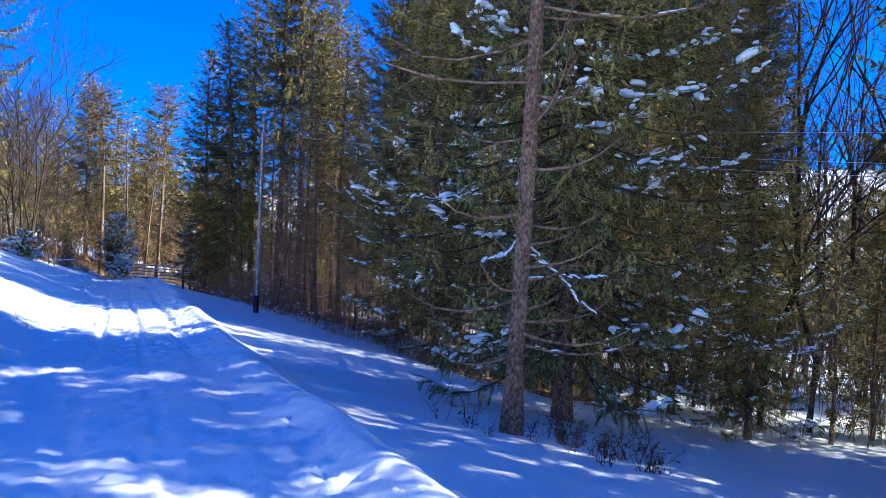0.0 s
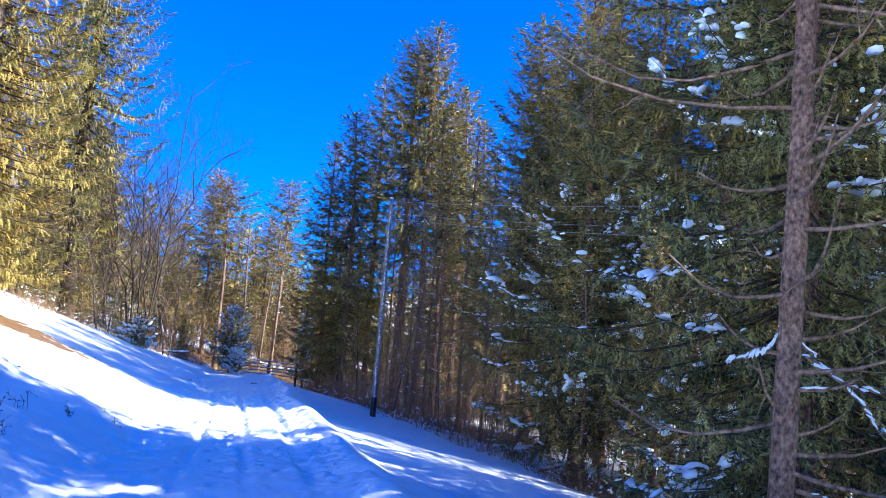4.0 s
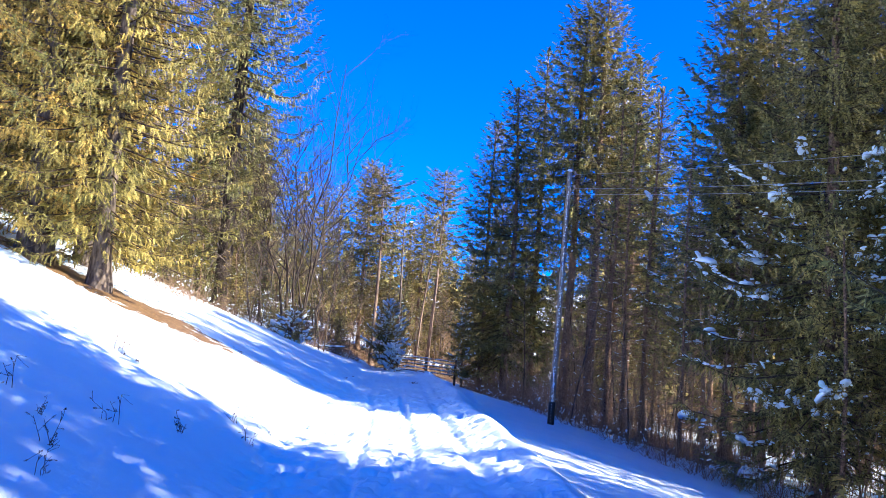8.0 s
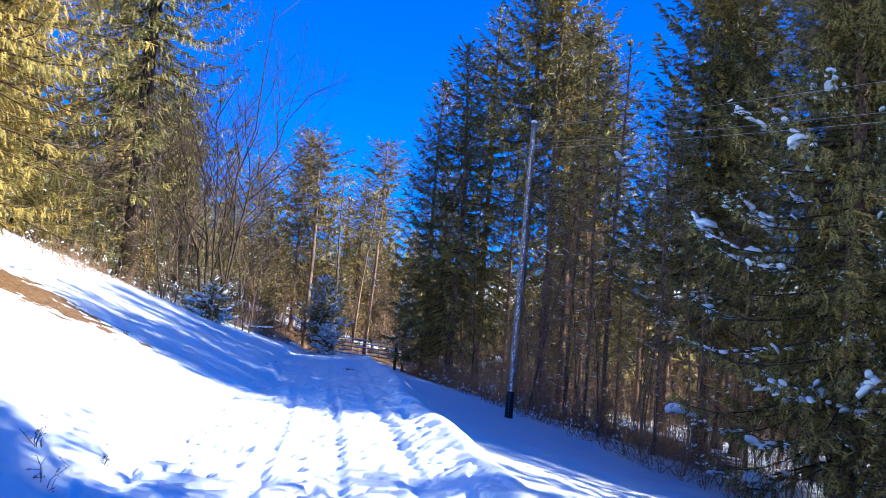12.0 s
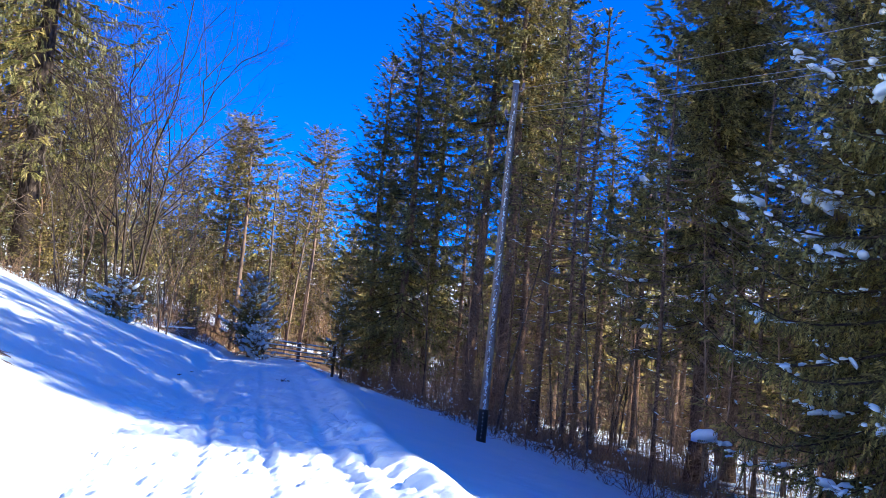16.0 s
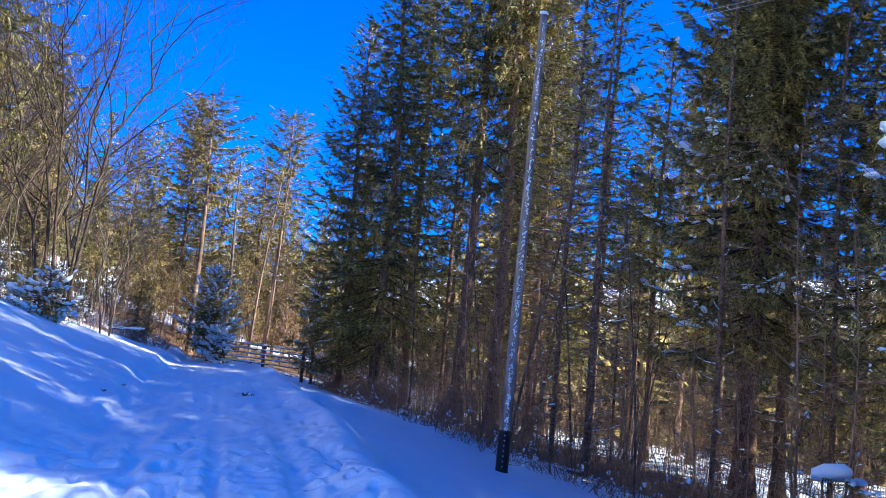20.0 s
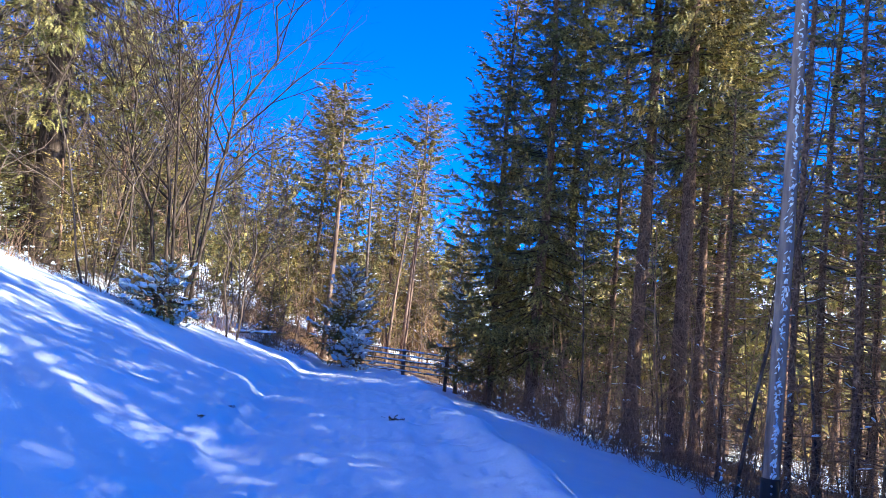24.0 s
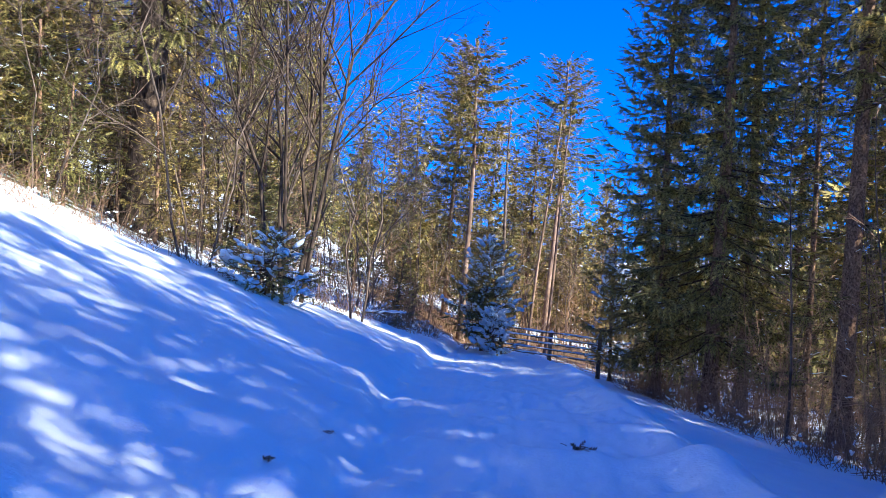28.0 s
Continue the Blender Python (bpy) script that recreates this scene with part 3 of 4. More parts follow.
def ground_material():
    m, nt, b = material("snow_cover", 0.55, 0.3)
    n1, n2, n3 = noise_tex(nt, 30, 5), noise_tex(nt, 1.1, 4), noise_tex(nt, 2.4, 6, None, 0.7)
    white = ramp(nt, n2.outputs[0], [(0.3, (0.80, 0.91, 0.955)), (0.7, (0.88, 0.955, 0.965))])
    litter = ramp(nt, noise_tex(nt, 14, 5).outputs[0], [(0.3, (0.06, 0.035, 0.015)), (0.55, (0.20, 0.12, 0.05)), (0.75, (0.36, 0.24, 0.11))])
    co = nt.nodes.new("ShaderNodeTexCoord")
    total = None
    # bare needle litter under the tall spruces, and the forest floor below the road
    # the last two brown patches are added to darken bright snow behind gate and bank
    for (cx, cy), (sx, sy), turn in (((-7.0, 28.2), (0.19, 0.5), -18), ((10.5, 42), (0.24, 0.07), 0), ((10.5, 22), (0.3, 0.13), 0), ((1, 75), (0.075, 0.055), 0), ((-15, 53), (0.09, 0.065), 15)):
        mp = nt.nodes.new("ShaderNodeMapping")
        mp.vector_type = "TEXTURE"
        mp.inputs["Location"].default_value = (cx, cy, 0)
        mp.inputs["Rotation"].default_value = (0, 0, radians(turn))
        mp.inputs["Scale"].default_value = (1 / sx, 1 / sy, 1000)
        nt.links.new(co.outputs["Object"], mp.inputs[0])
        ln = nt.nodes.new("ShaderNodeVectorMath")
        ln.operation = "LENGTH"
        nt.links.new(mp.outputs[0], ln.inputs[0])
        mth = nt.nodes.new("ShaderNodeMath")
        mth.operation = "MULTIPLY_ADD"
        nt.links.new(n3.outputs[0], mth.inputs[0])
        mth.inputs[1].default_value = 1.5
        nt.links.new(ln.outputs["Value"], mth.inputs[2])
        less = nt.nodes.new("ShaderNodeMath")
        less.operation = "LESS_THAN"
        nt.links.new(mth.outputs[0], less.inputs[0])
        less.inputs[1].default_value = 1.45
        if total is None:
            total = less.outputs[0]
        else:
            mx = nt.nodes.new("ShaderNodeMath")
            mx.operation = "MAXIMUM"
            nt.links.new(total, mx.inputs[0])
            nt.links.new(less.outputs[0], mx.inputs[1])
            total = mx.outputs[0]
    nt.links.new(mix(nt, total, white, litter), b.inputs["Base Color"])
    bump(nt, b, n1.outputs[0], 0.3, 0.02)
    return m


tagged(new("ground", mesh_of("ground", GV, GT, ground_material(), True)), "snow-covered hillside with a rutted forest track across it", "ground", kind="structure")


# ---- trees ----
def gz(x, y):
    return float(ground_z(x, y))


def stand(ob, x, y, turn=0.0, lean=(0, 0), label="", category="tree", group=""):
    ob.matrix_world = pose(x, y, gz(x, y), lean[0], lean[1], turn)
    return tagged(ob, label, category, group)


def again(ob, x, y, turn, size=1.0, label="", group="", tilt=(0, 0)):
    c = copy_thing(ob, pose(x, y, gz(x, y) - 0.03, tilt[0], tilt[1], turn) @ Matrix.Diagonal((size, size, size, 1)))
    return tagged(c, label or "", "", group)


def open_field(x, y):
    """The snowy clearing down the slope, with leafless trees alone in front of it."""
    return x > 11 and (0.715 if math.hypot(x, y) < 31 else 0.685) < math.atan2(x, y) < 0.835


def right_edge(y):
    return float(np.interp(y, [5, 14, 24, 33, 40, 51, 58, 70], [11, 9.5, 8.0, 6.6, 5.4, 4.3, 4.6, 6]))


def left_edge(y):
    return float(np.interp(y, [15, 28, 40, 44, 50, 58, 70], [-9, -7.5, -7.4, -5.4, -3.6, -2.2, -3]))


TALL_R = "tall dark green spruce with snow clumps on its lower boughs"
# the single tree beside the track, bare limbs below
lone = stand(spruce(20, 0.122, 6.6, 2.7, 11, SPRIG_FINE, 0.085, 0.36, 0.38, 5, 0.25, 0.7, dead=0.15, dead_len=3.0, sparse_low=0.5, gap=0.10, lean=0.03, snow=0.14, snow_size=0.09, snow_low=6, split=True),
      5.07, 10.36, 20, label="spruce with bare brown trunk and dead limbs beside the track")
rs = np.random.default_rng(17)
for pts in (((0.05, 2.62), (0.28, 2.42), (0.62, 2.12), (0.8, 1.86), (1.1, 1.66)), ((0.05, 2.5), (0.3, 2.36), (0.55, 2.2), (0.85, 2.16), (1.2, 2.2)), ((-0.02, 3.02), (0.0, 2.8), (-0.1, 2.58), (-0.22, 2.46), (-0.55, 2.36))):
    knots = np.array([(a * math.cos(-0.72) + 0.08, a * math.sin(-0.72), z) for a, z in pts])
    q = np.linspace(0, 4, 18)
    line = np.stack([np.interp(q, range(5), knots[:, k]) for k in range(3)], 1) + rs.normal(0, 0.012, (18, 3))
    w, c = Soup(), Soup()
    w.tube(line, np.linspace(0.016, 0.005, 18), 6)
    twig = part("dead_limb", w.mesh("dead_limb", TWIG, True), lone)
    for k in (4, 7, 9, 11, 13, 15):
        o = rs.normal(0, 0.16, 3) + [0.06, -0.05, -0.06]
        t = Soup()
        t.tube([line[k], line[k] + o * 0.5 + [0, 0, 0.02], line[k] + o], [0.006, 0.004, 0.002], 4)
        part("side_twig", t.mesh("side_twig", TWIG, True), twig)
    spots = rs.uniform(1, 17, 46)
    at = np.stack([np.interp(spots, range(18), line[:, k]) for k in range(3)], 1) + [0, 0, 0.012]
    c.stamp(*LUMP_SMALL, at, np.repeat((line[-1] - line[0])[None], 46, 0) + rs.normal(0, 0.2, (46, 3)), rs.uniform(0.4, 1.3, (46, 1)) * np.array([0.045, 0.018, 0.016]), rs, 0.2)
    tagged(part("snow_ridge", c.mesh("snow_ridge", SNOW, True), twig, "broken ridge of white snow"), kind="stuff")
broad = stand(spruce(21, 0.14, 1.3, 3.8, 12, SPRIG_FINE, 0.058, 0.42, 0.34, 7, 0.38, 1.0, snow=0.3, snow_size=0.15, snow_low=6, dead=0.2, dead_len=2.0, taper=0.45, split=True, drape=0.22), 7.35, 13.0, 60, label="broad dark spruce with heavy snow on its lower boughs")
stand(spruce(14.4, 0.21, 1.3, 3.6, 13, SPRIG_FINE, 0.05, 0.40, 0.33, 7, 0.42, 1.2, snow=0.62, snow_size=0.12, snow_low=7, dead=0.3, split=True, taper=0.62, drape=0.36), 9.69, 26.0, 10, label=TALL_R)
stand(spruce(16, 0.2, 2.0, 3.0, 14, SPRIG_MID, 0.09, 0.5, 0.45, 5, 0.4, 1.0, snow=0.2, snow_low=8, dead=0.3), 14.4, 26.4, 140, label=TALL_R)
stand(spruce(4.4, 0.06, 0.5, 1.5, 15, SPRIG_FINE, 0.07, 0.34, 0.24, 6, 0.25, 0.5, snow=0.6, snow_size=0.1, split=True, drape=0.3), 9.3, 19.0, label="young spruce bent under thick fresh snow")
# tall spruces on the bank, hung with pendulous sprays
for k, (x, y, h, r, reach, seed) in enumerate(((-7.07, 27.9, 21, 0.22, 4.4, 21), (-8.95, 28.6, 23, 0.34, 4.1, 22))):
    last = stand(spruce(h, r, 1.2 + 0.2 * k, reach, seed, SPRIG_FINE, 0.05, 0.3, 0.31, 7, 0.36, 1.25, needle=NEEDLE_SUNLIT, dead=0.35, bark_mat=BARK_GREY, limb_mat=LIMB), x, y, 40 * k, label="tall spruce with sunlit olive-green pendulous sprays on the bank", group="spruces on the bank")
again(last, -11.8, 31.5, 100, 0.97)
again(last, -9.0, 32.2, 215, 0.86)
# shade on this trunk and its dead limbs is put into their dark colours
stand(spruce(24, 0.36, 4.6, 4.8, 24, SPRIG_FINE, 0.055, 0.40, 0.36, 7, 0.62, 1.3, dead=0.08, dead_len=3.6, sparse_low=0.5, dead_mat=LIMB, bark_mat=BARK_DARK, limb_mat=LIMB, snow=0.14, snow_size=0.14, snow_low=8), -7.8, 45.5, 15, label="old dark spruce with a thick trunk at the bank's top")
# two tall clean trunks behind the pole, and their neighbours
stand(spruce(20.5, 0.24, 9.0, 3.8, 31, SPRIG_BOUGH, 0.057, 0.42, 0.4, 6, 0.45, 1.2, sparse_low=0.62, dead=0.18, dead_len=1.6, lean=0.01), 8.40, 48.4, 0, label="tall spruce with a long bare purple-brown trunk")
stand(spruce(21.4, 0.25, 8.6, 4.0, 32, SPRIG_BOUGH, 0.057, 0.42, 0.4, 6, 0.45, 1.2, sparse_low=0.6, dead=0.18, dead_len=1.6, snow=0.15, lean=0.01), 9.44, 47.5, 90, label="tall spruce with a long bare purple-brown trunk")
stand(spruce(15, 0.09, 7.5, 1.7, 33, SPRIG_BOUGH, 0.194, 0.36, 0.42, 4, 0.3, 0.7, dead=0.16, dead_len=1.0), 8.48, 51.0, 30, label="slender spruce with a pale bare trunk and dead twigs")
stand(spruce(14.5, 0.13, 1.4, 2.6, 34, SPRIG_BOUGH, 0.048, 0.42, 0.4, 6, 0.45, 1.1, gap=0.05, dead=0.2, snow=0.2, snow_size=0.16), 4.7, 52.0, 70, label="dark spruce at the edge of the wood")
stand(spruce(16, 0.2, 1.9, 3.5, 35, SPRIG_BOUGH, 0.048, 0.42, 0.42, 6, 0.45, 1.1, gap=0.05, dead=0.2, snow=0.2, snow_size=0.16), 5.7, 50.0, 130, label="dark spruce with drooping boughs at the wood's edge")
stand(spruce(12.5, 0.15, 2.0, 2.8, 36, SPRIG_BOUGH, 0.088, 0.42, 0.48, 5, 0.4, 1.1, dead=0.3, snow=0.1), 6.6, 61.5, 10, label="dark spruce with drooping boughs behind the gate")
stand(spruce(17.6, 0.2, 3.8, 3.5, 37, SPRIG_BOUGH, 0.047, 0.42, 0.36, 7, 0.45, 1.2, dead=0.14, dead_len=2.0, snow=0.3, snow_size=0.1, drape=0.2), 11.56, 36.0, 10, label=TALL_R)
stand(spruce(14.6, 0.1, 4.2, 2.2, 38, SPRIG_BOUGH, 0.097, 0.36, 0.5, 4, 0.35, 0.8, dead=0.16, dead_len=1.3, gap=0.15, snow=0.15, snow_size=0.14), 10.3, 41.5, 0, label="slender open spruce in front of the wood")
mid = stand(spruce(20, 0.2, 3.0, 3.8, 39, SPRIG_BOUGH, 0.060, 0.42, 0.45, 6, 0.42, 1.1, dead=0.2, dead_len=1.8, snow=0.12, snow_size=0.12, taper=0.62), 7.65, 54.0, 40, label="tall dark spruce with a pointed crown inside the wood", group="tall spruces inside the wood")
# the last four copies are added to block the sun from the bank
for x, y, s in ((12.4, 54.6, 0.98), (15.0, 56.6, 1.0), (12.4, 30.4, 0.86), (13.6, 33.4, 0.88), (12.8, 27.8, 0.86), (15.4, 27.4, 0.9)):
    again(mid, x, y, 71 * x + 13 * y, s)
# young snow-laden conifers by the gate
stand(spruce(4.3, 0.06, 0.6, 1.9, 41, SPRIG_FINE, 0.055, 0.36, 0.2, 7, 0.2, 0.8, gap=0.1, snow=0.6, snow_size=0.2, split=True, drape=0.4), -0.35, 59.3, label="young conifer laden with snow beside the gate")
stand(spruce(1.7, 0.04, 0.15, 1.0, 42, SPRIG_FINE, 0.06, 0.3, 0.18, 7, 0.25, 0.5, snow=0.7, snow_size=0.2, split=True, drape=0.8), 0.1, 57.9, label="low snow-covered spruce beside the gate post")
stand(spruce(5.2, 0.07, 0.6, 1.2, 43, SPRIG_FINE, 0.07, 0.34, 0.26, 6, 0.35, 0.9, snow=0.5, snow_size=0.18, split=True, drape=0.45), 4.3, 58.2, label="slim dark young spruce flecked with snow")
stand(spruce(1.35, 0.04, 0.08, 1.3, 44, SPRIG_FINE, 0.055, 0.3, 0.13, 8, 0.35, 0.7, gap=0.05, snow=0.22, snow_size=0.17, taper=0.8, split=True, drape=0.3), -4.35, 43.6, label="low spruce bush under snow on the bank")
bush = stand(spruce(3.4, 0.05, 0.2, 1.25, 45, SPRIG_FINE, 0.06, 0.34, 0.22, 6, 0.3, 0.8, snow=0.05, snow_size=0.12), -9.3, 44.0, label="bushy dark young spruce under the old trees", group="young spruces on the bank")
for x, y, s in ((-10.6, 43.2, 1.1), (-6.9, 44.3, 0.8), (-8.2, 43.0, 0.75), (-9.6, 42.2, 0.9), (-11.4, 41.6, 1.0), (-10.2, 45.0, 1.3), (-12.4, 44.4, 1.3), (-7.2, 46.2, 0.9), (-11.8, 46.0, 1.2), (-12.6, 42.8, 0.8), (-8.9, 46.8, 1.1), (-5.6, 47.4, 0.75), (-13.8, 48, 1.2), (5.3, 54.2, 0.8), (-3.2, 55.5, 0.7)):
    again(bush, x, y, 57 * x, s)
# young conifers at the back of the bank's top
for x, y, s in ((-12.5, 47.5, 1.5), (-14.6, 45.4, 1.7), (-15.4, 49.6, 1.8), (-10.6, 50.4, 1.5), (-9.0, 52.6, 1.4), (-17.0, 46.6, 1.9), (-13.0, 52.4, 1.7), (-7.4, 54.0, 1.3), (-16.2, 42.6, 1.6)):
    again(bush, x, y, 47 * x, s, "dark young spruce in the shade of the old trees")
# pines and spruces beyond the gate
stand(spruce(13.8, 0.15, 8.2, 3.3, 51, SPRIG_BOUGH, 0.052, 0.42, 0.34, 6, 0.08, 0.5, taper=0.42, lift=0.1, gap=0.12, needle=NEEDLE_PINE, bark_mat=BARK_RED, limb_mat=TWIG, dead=0.35, dead_len=1.2, name="pine"), -1.42, 66, label="tall pine with a pale bare trunk and a broad open crown")
# this spruce and two below take the brighter pine needles in place of sunlight
stand(spruce(16, 0.18, 2.0, 3.8, 52, SPRIG_BOUGH, 0.065, 0.46, 0.38, 6, 0.3, 0.7, dead=0.3, needle=NEEDLE_PINE), -2.9, 78, label="tall greenish-brown spruce beyond the gate")
stand(spruce(13.0, 0.15, 1.0, 3.6, 53, SPRIG_BOUGH, 0.065, 0.46, 0.36, 6, 0.3, 0.7, needle=NEEDLE_PINE), -7.0, 84, label="pointed spruce standing on the rise")
stand(spruce(12.2, 0.12, 9.4, 0.9, 54, SPRIG_MID, 0.12, 0.35, 0.5, 4, 0.1, 0.3, needle=NEEDLE_PINE, bark_mat=BARK_GREY, dead=0.3, dead_len=1.0, gap=0.45, taper=0.3, name="pine"), 0.32, 72, label="dying pine with a snapped grey trunk", category="tree")
stand(spruce(15.8, 0.15, 8.8, 2.6, 55, SPRIG_BOUGH, 0.052, 0.42, 0.34, 6, 0.04, 0.5, taper=0.32, lift=0.1, gap=0.14, needle=NEEDLE_PINE, bark_mat=BARK_RED, limb_mat=TWIG, dead=0.35, dead_len=1.2, name="pine"), 2.8, 74, 0, (0, 2), label="tall pine with a golden crown beyond the gate")
stand(spruce(13.3, 0.14, 1.5, 3.2, 56, SPRIG_BOUGH, 0.075, 0.46, 0.38, 6, 0.3, 0.7, needle=NEEDLE_PINE), 1.95, 80, label="pointed spruce behind the pines")
stand(spruce(10.5, 0.07, 6.5, 1.1, 57, SPRIG_MID, 0.1, 0.4, 0.42, 4, 0.1, 0.4, needle=NEEDLE_PINE, bark_mat=BARK_RED, dead=0.3, dead_len=1.0, gap=0.2, taper=0.4, name="pine"), 1.64, 66, 0, (0, 4), label="thin leaning pine with a pale trunk")
stand(spruce(11.5, 0.07, 7.5, 1.1, 58, SPRIG_MID, 0.1, 0.4, 0.42, 4, 0.1, 0.4, needle=NEEDLE_PINE, bark_mat=BARK_RED, dead=0.3, dead_len=1.0, gap=0.2, taper=0.4, name="pine"), 2.5, 67, 0, (0, 3), label="thin leaning pine with a pale trunk")

# leafless trees
bare = [bare_tree(12, 0.062, 61, 6, 0.7, 3, fan=0.2, more=1.35), bare_tree(8, 0.045, 62, 2, 0.7, 3, BARK_GREY, 0.16), bare_tree(13, 0.085, 63, 1, 0.55, 3, more=1.2), bare_tree(7, 0.035, 64, 3, 0.9, 3, BARK_GREY, 0.25)]
spots = ((-4.6, 46.2), (-6.2, 49.5), (13.1, 14.5), (-5.9, 43.9))
for b, (x, y) in zip(bare, spots):
    stand(b, x, y, label="leafless grey-brown tree with many thin stems" if b is not bare[2] else "tall leafless tree with a dark trunk", group="leafless trees")
rb = random.Random(5)
for k, x, y, s in ((2, 14.0, 14.0, 1.0), (2, 15.6, 16.5, 1.1), (2, 17.5, 15.0, 0.9), (2, 13.4, 17.2, 0.9), (2, 19, 19, 1.1), (2, 16.5, 12.5, 1.0), (2, 21, 16, 1.1), (2, 23, 19, 1.2), (2, 26, 15, 1.2), (2, 20, 12, 1.1), (2, 28, 20, 1.2), (2, 24, 23, 1.2), (2, 17, 20, 1.0), (2, 21.5, 22.5, 1.0), (2, 25.0, 25.2, 1.1), (2, 23.6, 21.2, 1.0), (2, 29.0, 29.5, 1.2), (2, 31.5, 29.0, 1.1), (2, 27.5, 25.0, 1.1), (2, 34.0, 33.6, 1.2), (2, 36.5, 37.5, 1.2), (2, 39.0, 36.6, 1.3), (2, 33.0, 30.0, 1.1), (1, -3.4, 49, 0.8), (3, -8.4, 42.5, 0.7), (3, -6.4, 45.3, 0.6), (3, -5.3, 46.8, 0.65), (1, -7.0, 47.6, 0.8), (3, -9.4, 45.6, 0.6), (1, -9.5, 47.5, 0.9), (1, -6.5, 55, 0.9),
                   (3, -4.2, 53, 0.9), (1, -5, 62, 0.9), (1, -3.5, 70, 0.9), (3, 4.5, 66, 0.9), (1, 3.6, 70, 0.8), (3, 0.8, 68, 0.8), (1, 10, 58, 0.9), (1, 12, 42, 0.8), (3, -11, 40, 0.8), (0, -9.5, 56, 0.9), (3, -1.5, 71, 0.9), (1, 1.5, 76, 0.9)):
    again(bare[k], x, y, rb.uniform(0, 360), s)

# fill of the woods
fills = [spruce(19, 0.17, 6.4, 2.45, 71, SPRIG_COARSE, 0.15, 0.66, 0.5, 5, 0.4, 0.9, sparse_low=0.65, dead=0.11, dead_len=2.1, snow=0.15, snow_size=0.2),
         spruce(17, 0.14, 4.6, 2.2, 72, SPRIG_COARSE, 0.15, 0.66, 0.5, 5, 0.4, 0.9, sparse_low=0.6, dead=0.11, dead_len=1.9),
         spruce(20, 0.19, 8.2, 2.35, 73, SPRIG_COARSE, 0.15, 0.66, 0.5, 5, 0.4, 0.9, sparse_low=0.65, dead=0.11, dead_len=2.1, snow=0.1),
         spruce(15, 0.12, 2.0, 2.5, 74, SPRIG_COARSE, 0.14, 0.66, 0.5, 5, 0.35, 0.8, dead=0.3, snow=0.15),
         spruce(9, 0.09, 0.8, 1.75, 75, SPRIG_COARSE, 0.22, 0.55, 0.42, 5, 0.3, 0.7, snow=0.3),
         spruce(13, 0.065, 8.0, 1.1, 76, SPRIG_COARSE, 0.2, 0.5, 0.5, 4, 0.3, 0.7, dead=0.075, dead_len=1.7, snow=0.1, snow_size=0.12)]
FILL_LABELS = ("spruce with a bare lower trunk in the dense wood", "slender spruce in the dense wood", "tall spruce with a high crown in the wood", "bushy spruce in the wood", "young spruce among the older trees", "thin bare-stemmed spruce with dead side branches")
first = ((16.8, 43.5), (17.4, 46.2), (12.5, 52), (13, 57), (7.2, 55.5), (7.9, 38.2))
for f, (x, y), lab in zip(fills, first, FILL_LABELS):
    stand(f, x, y, label=lab, group="trees of the wood")
taken = [(o.matrix_world.translation.x, o.matrix_world.translation.y) for o in scene.objects if o.parent is None and o.type == "EMPTY"]
rf = random.Random(9)


def free(x, y, gap):
    if open_field(x, y):
        return False
    return all((x - a) ** 2 + (y - b) ** 2 > gap * gap for a, b in taken)


def scatter(count, area, gap, kinds, sizes=(0.85, 1.1), keep=None):
    made, tries = 0, 0
    while made < count and tries < count * 30:
        tries += 1
        x, y = area(rf)
        if (keep and not keep(x, y)) or not free(x, y, gap):
            continue
        taken.append((x, y))
        again(fills[rf.choice(kinds)], x, y, rf.uniform(0, 360), rf.uniform(*sizes))
        made += 1


def wood_right(r):
    y = r.uniform(24, 66)
    return right_edge(y) + 2.6 + 14 * r.random() ** 1.2, y


scatter(15, wood_right, 2.3, (0, 0, 1, 2, 2), (0.75, 0.95), keep=lambda x, y: 30.5 < y + 0.4 * x < 64 and (x > 13.5 or y > 46))
scatter(15, lambda r: (right_edge(34) + 0.6 + 9 * r.random(), r.uniform(33, 62)), 1.2, (5,), (0.5, 1.0), keep=lambda x, y: x > right_edge(y) + 0.8)
# the depth of the wood, further down the slope
scatter(24, lambda r: (r.uniform(30, 54), r.uniform(22, 64)), 2.2, (3, 4, 3, 1), (0.6, 0.8))
scatter(16, lambda r: (r.uniform(24, 48), r.uniform(48, 100)), 3.0, (3, 4, 3, 1), (0.7, 0.85))
# mostly hidden trees, added to shade the first row and the road
scatter(11, lambda r: (r.uniform(16, 34), r.uniform(16, 50)), 2.8, (0, 0, 1, 2, 2), (0.7, 0.85), keep=lambda x, y: 29.5 < y + 0.4 * x < 57)
scatter(48, lambda r: (-r.uniform(9, 34), r.uniform(36, 90)), 2.6, (0, 1, 1, 3, 3, 4), keep=lambda x, y: x < -6 - (y - 36) * 0.12)
scatter(16, lambda r: (r.uniform(-12, 9), r.uniform(78, 108)), 2.6, (3, 4, 3), (0.55, 0.75))
# unseen trees behind the walk's start, added to cast the wood's shade
for k, x, y in ((2, 9.5, 3.6), (0, 12.5, 1.6), (0, 10.6, 5.2), (3, 13, 7.6), (3, 16, 8.5), (3, 12, 3), (3, 15, 4.5), (3, 18, 6.5), (0, 15, 6.5), (2, 17.5, 9), (0, 20, 6), (1, 14, 4), (3, 24, 3), (0, 13.5, -4), (3, 9, -3), (1, 17, 6), (2, 21, -1), (0, 15, -9)):
    again(fills[k], x, y, 40 * x, 1.05)

# the first copy stands out of view and is added to shade the road
again(broad, 19.8, 7.5, 200, 0.95, "tall unseen spruce added below the road to cast shade")
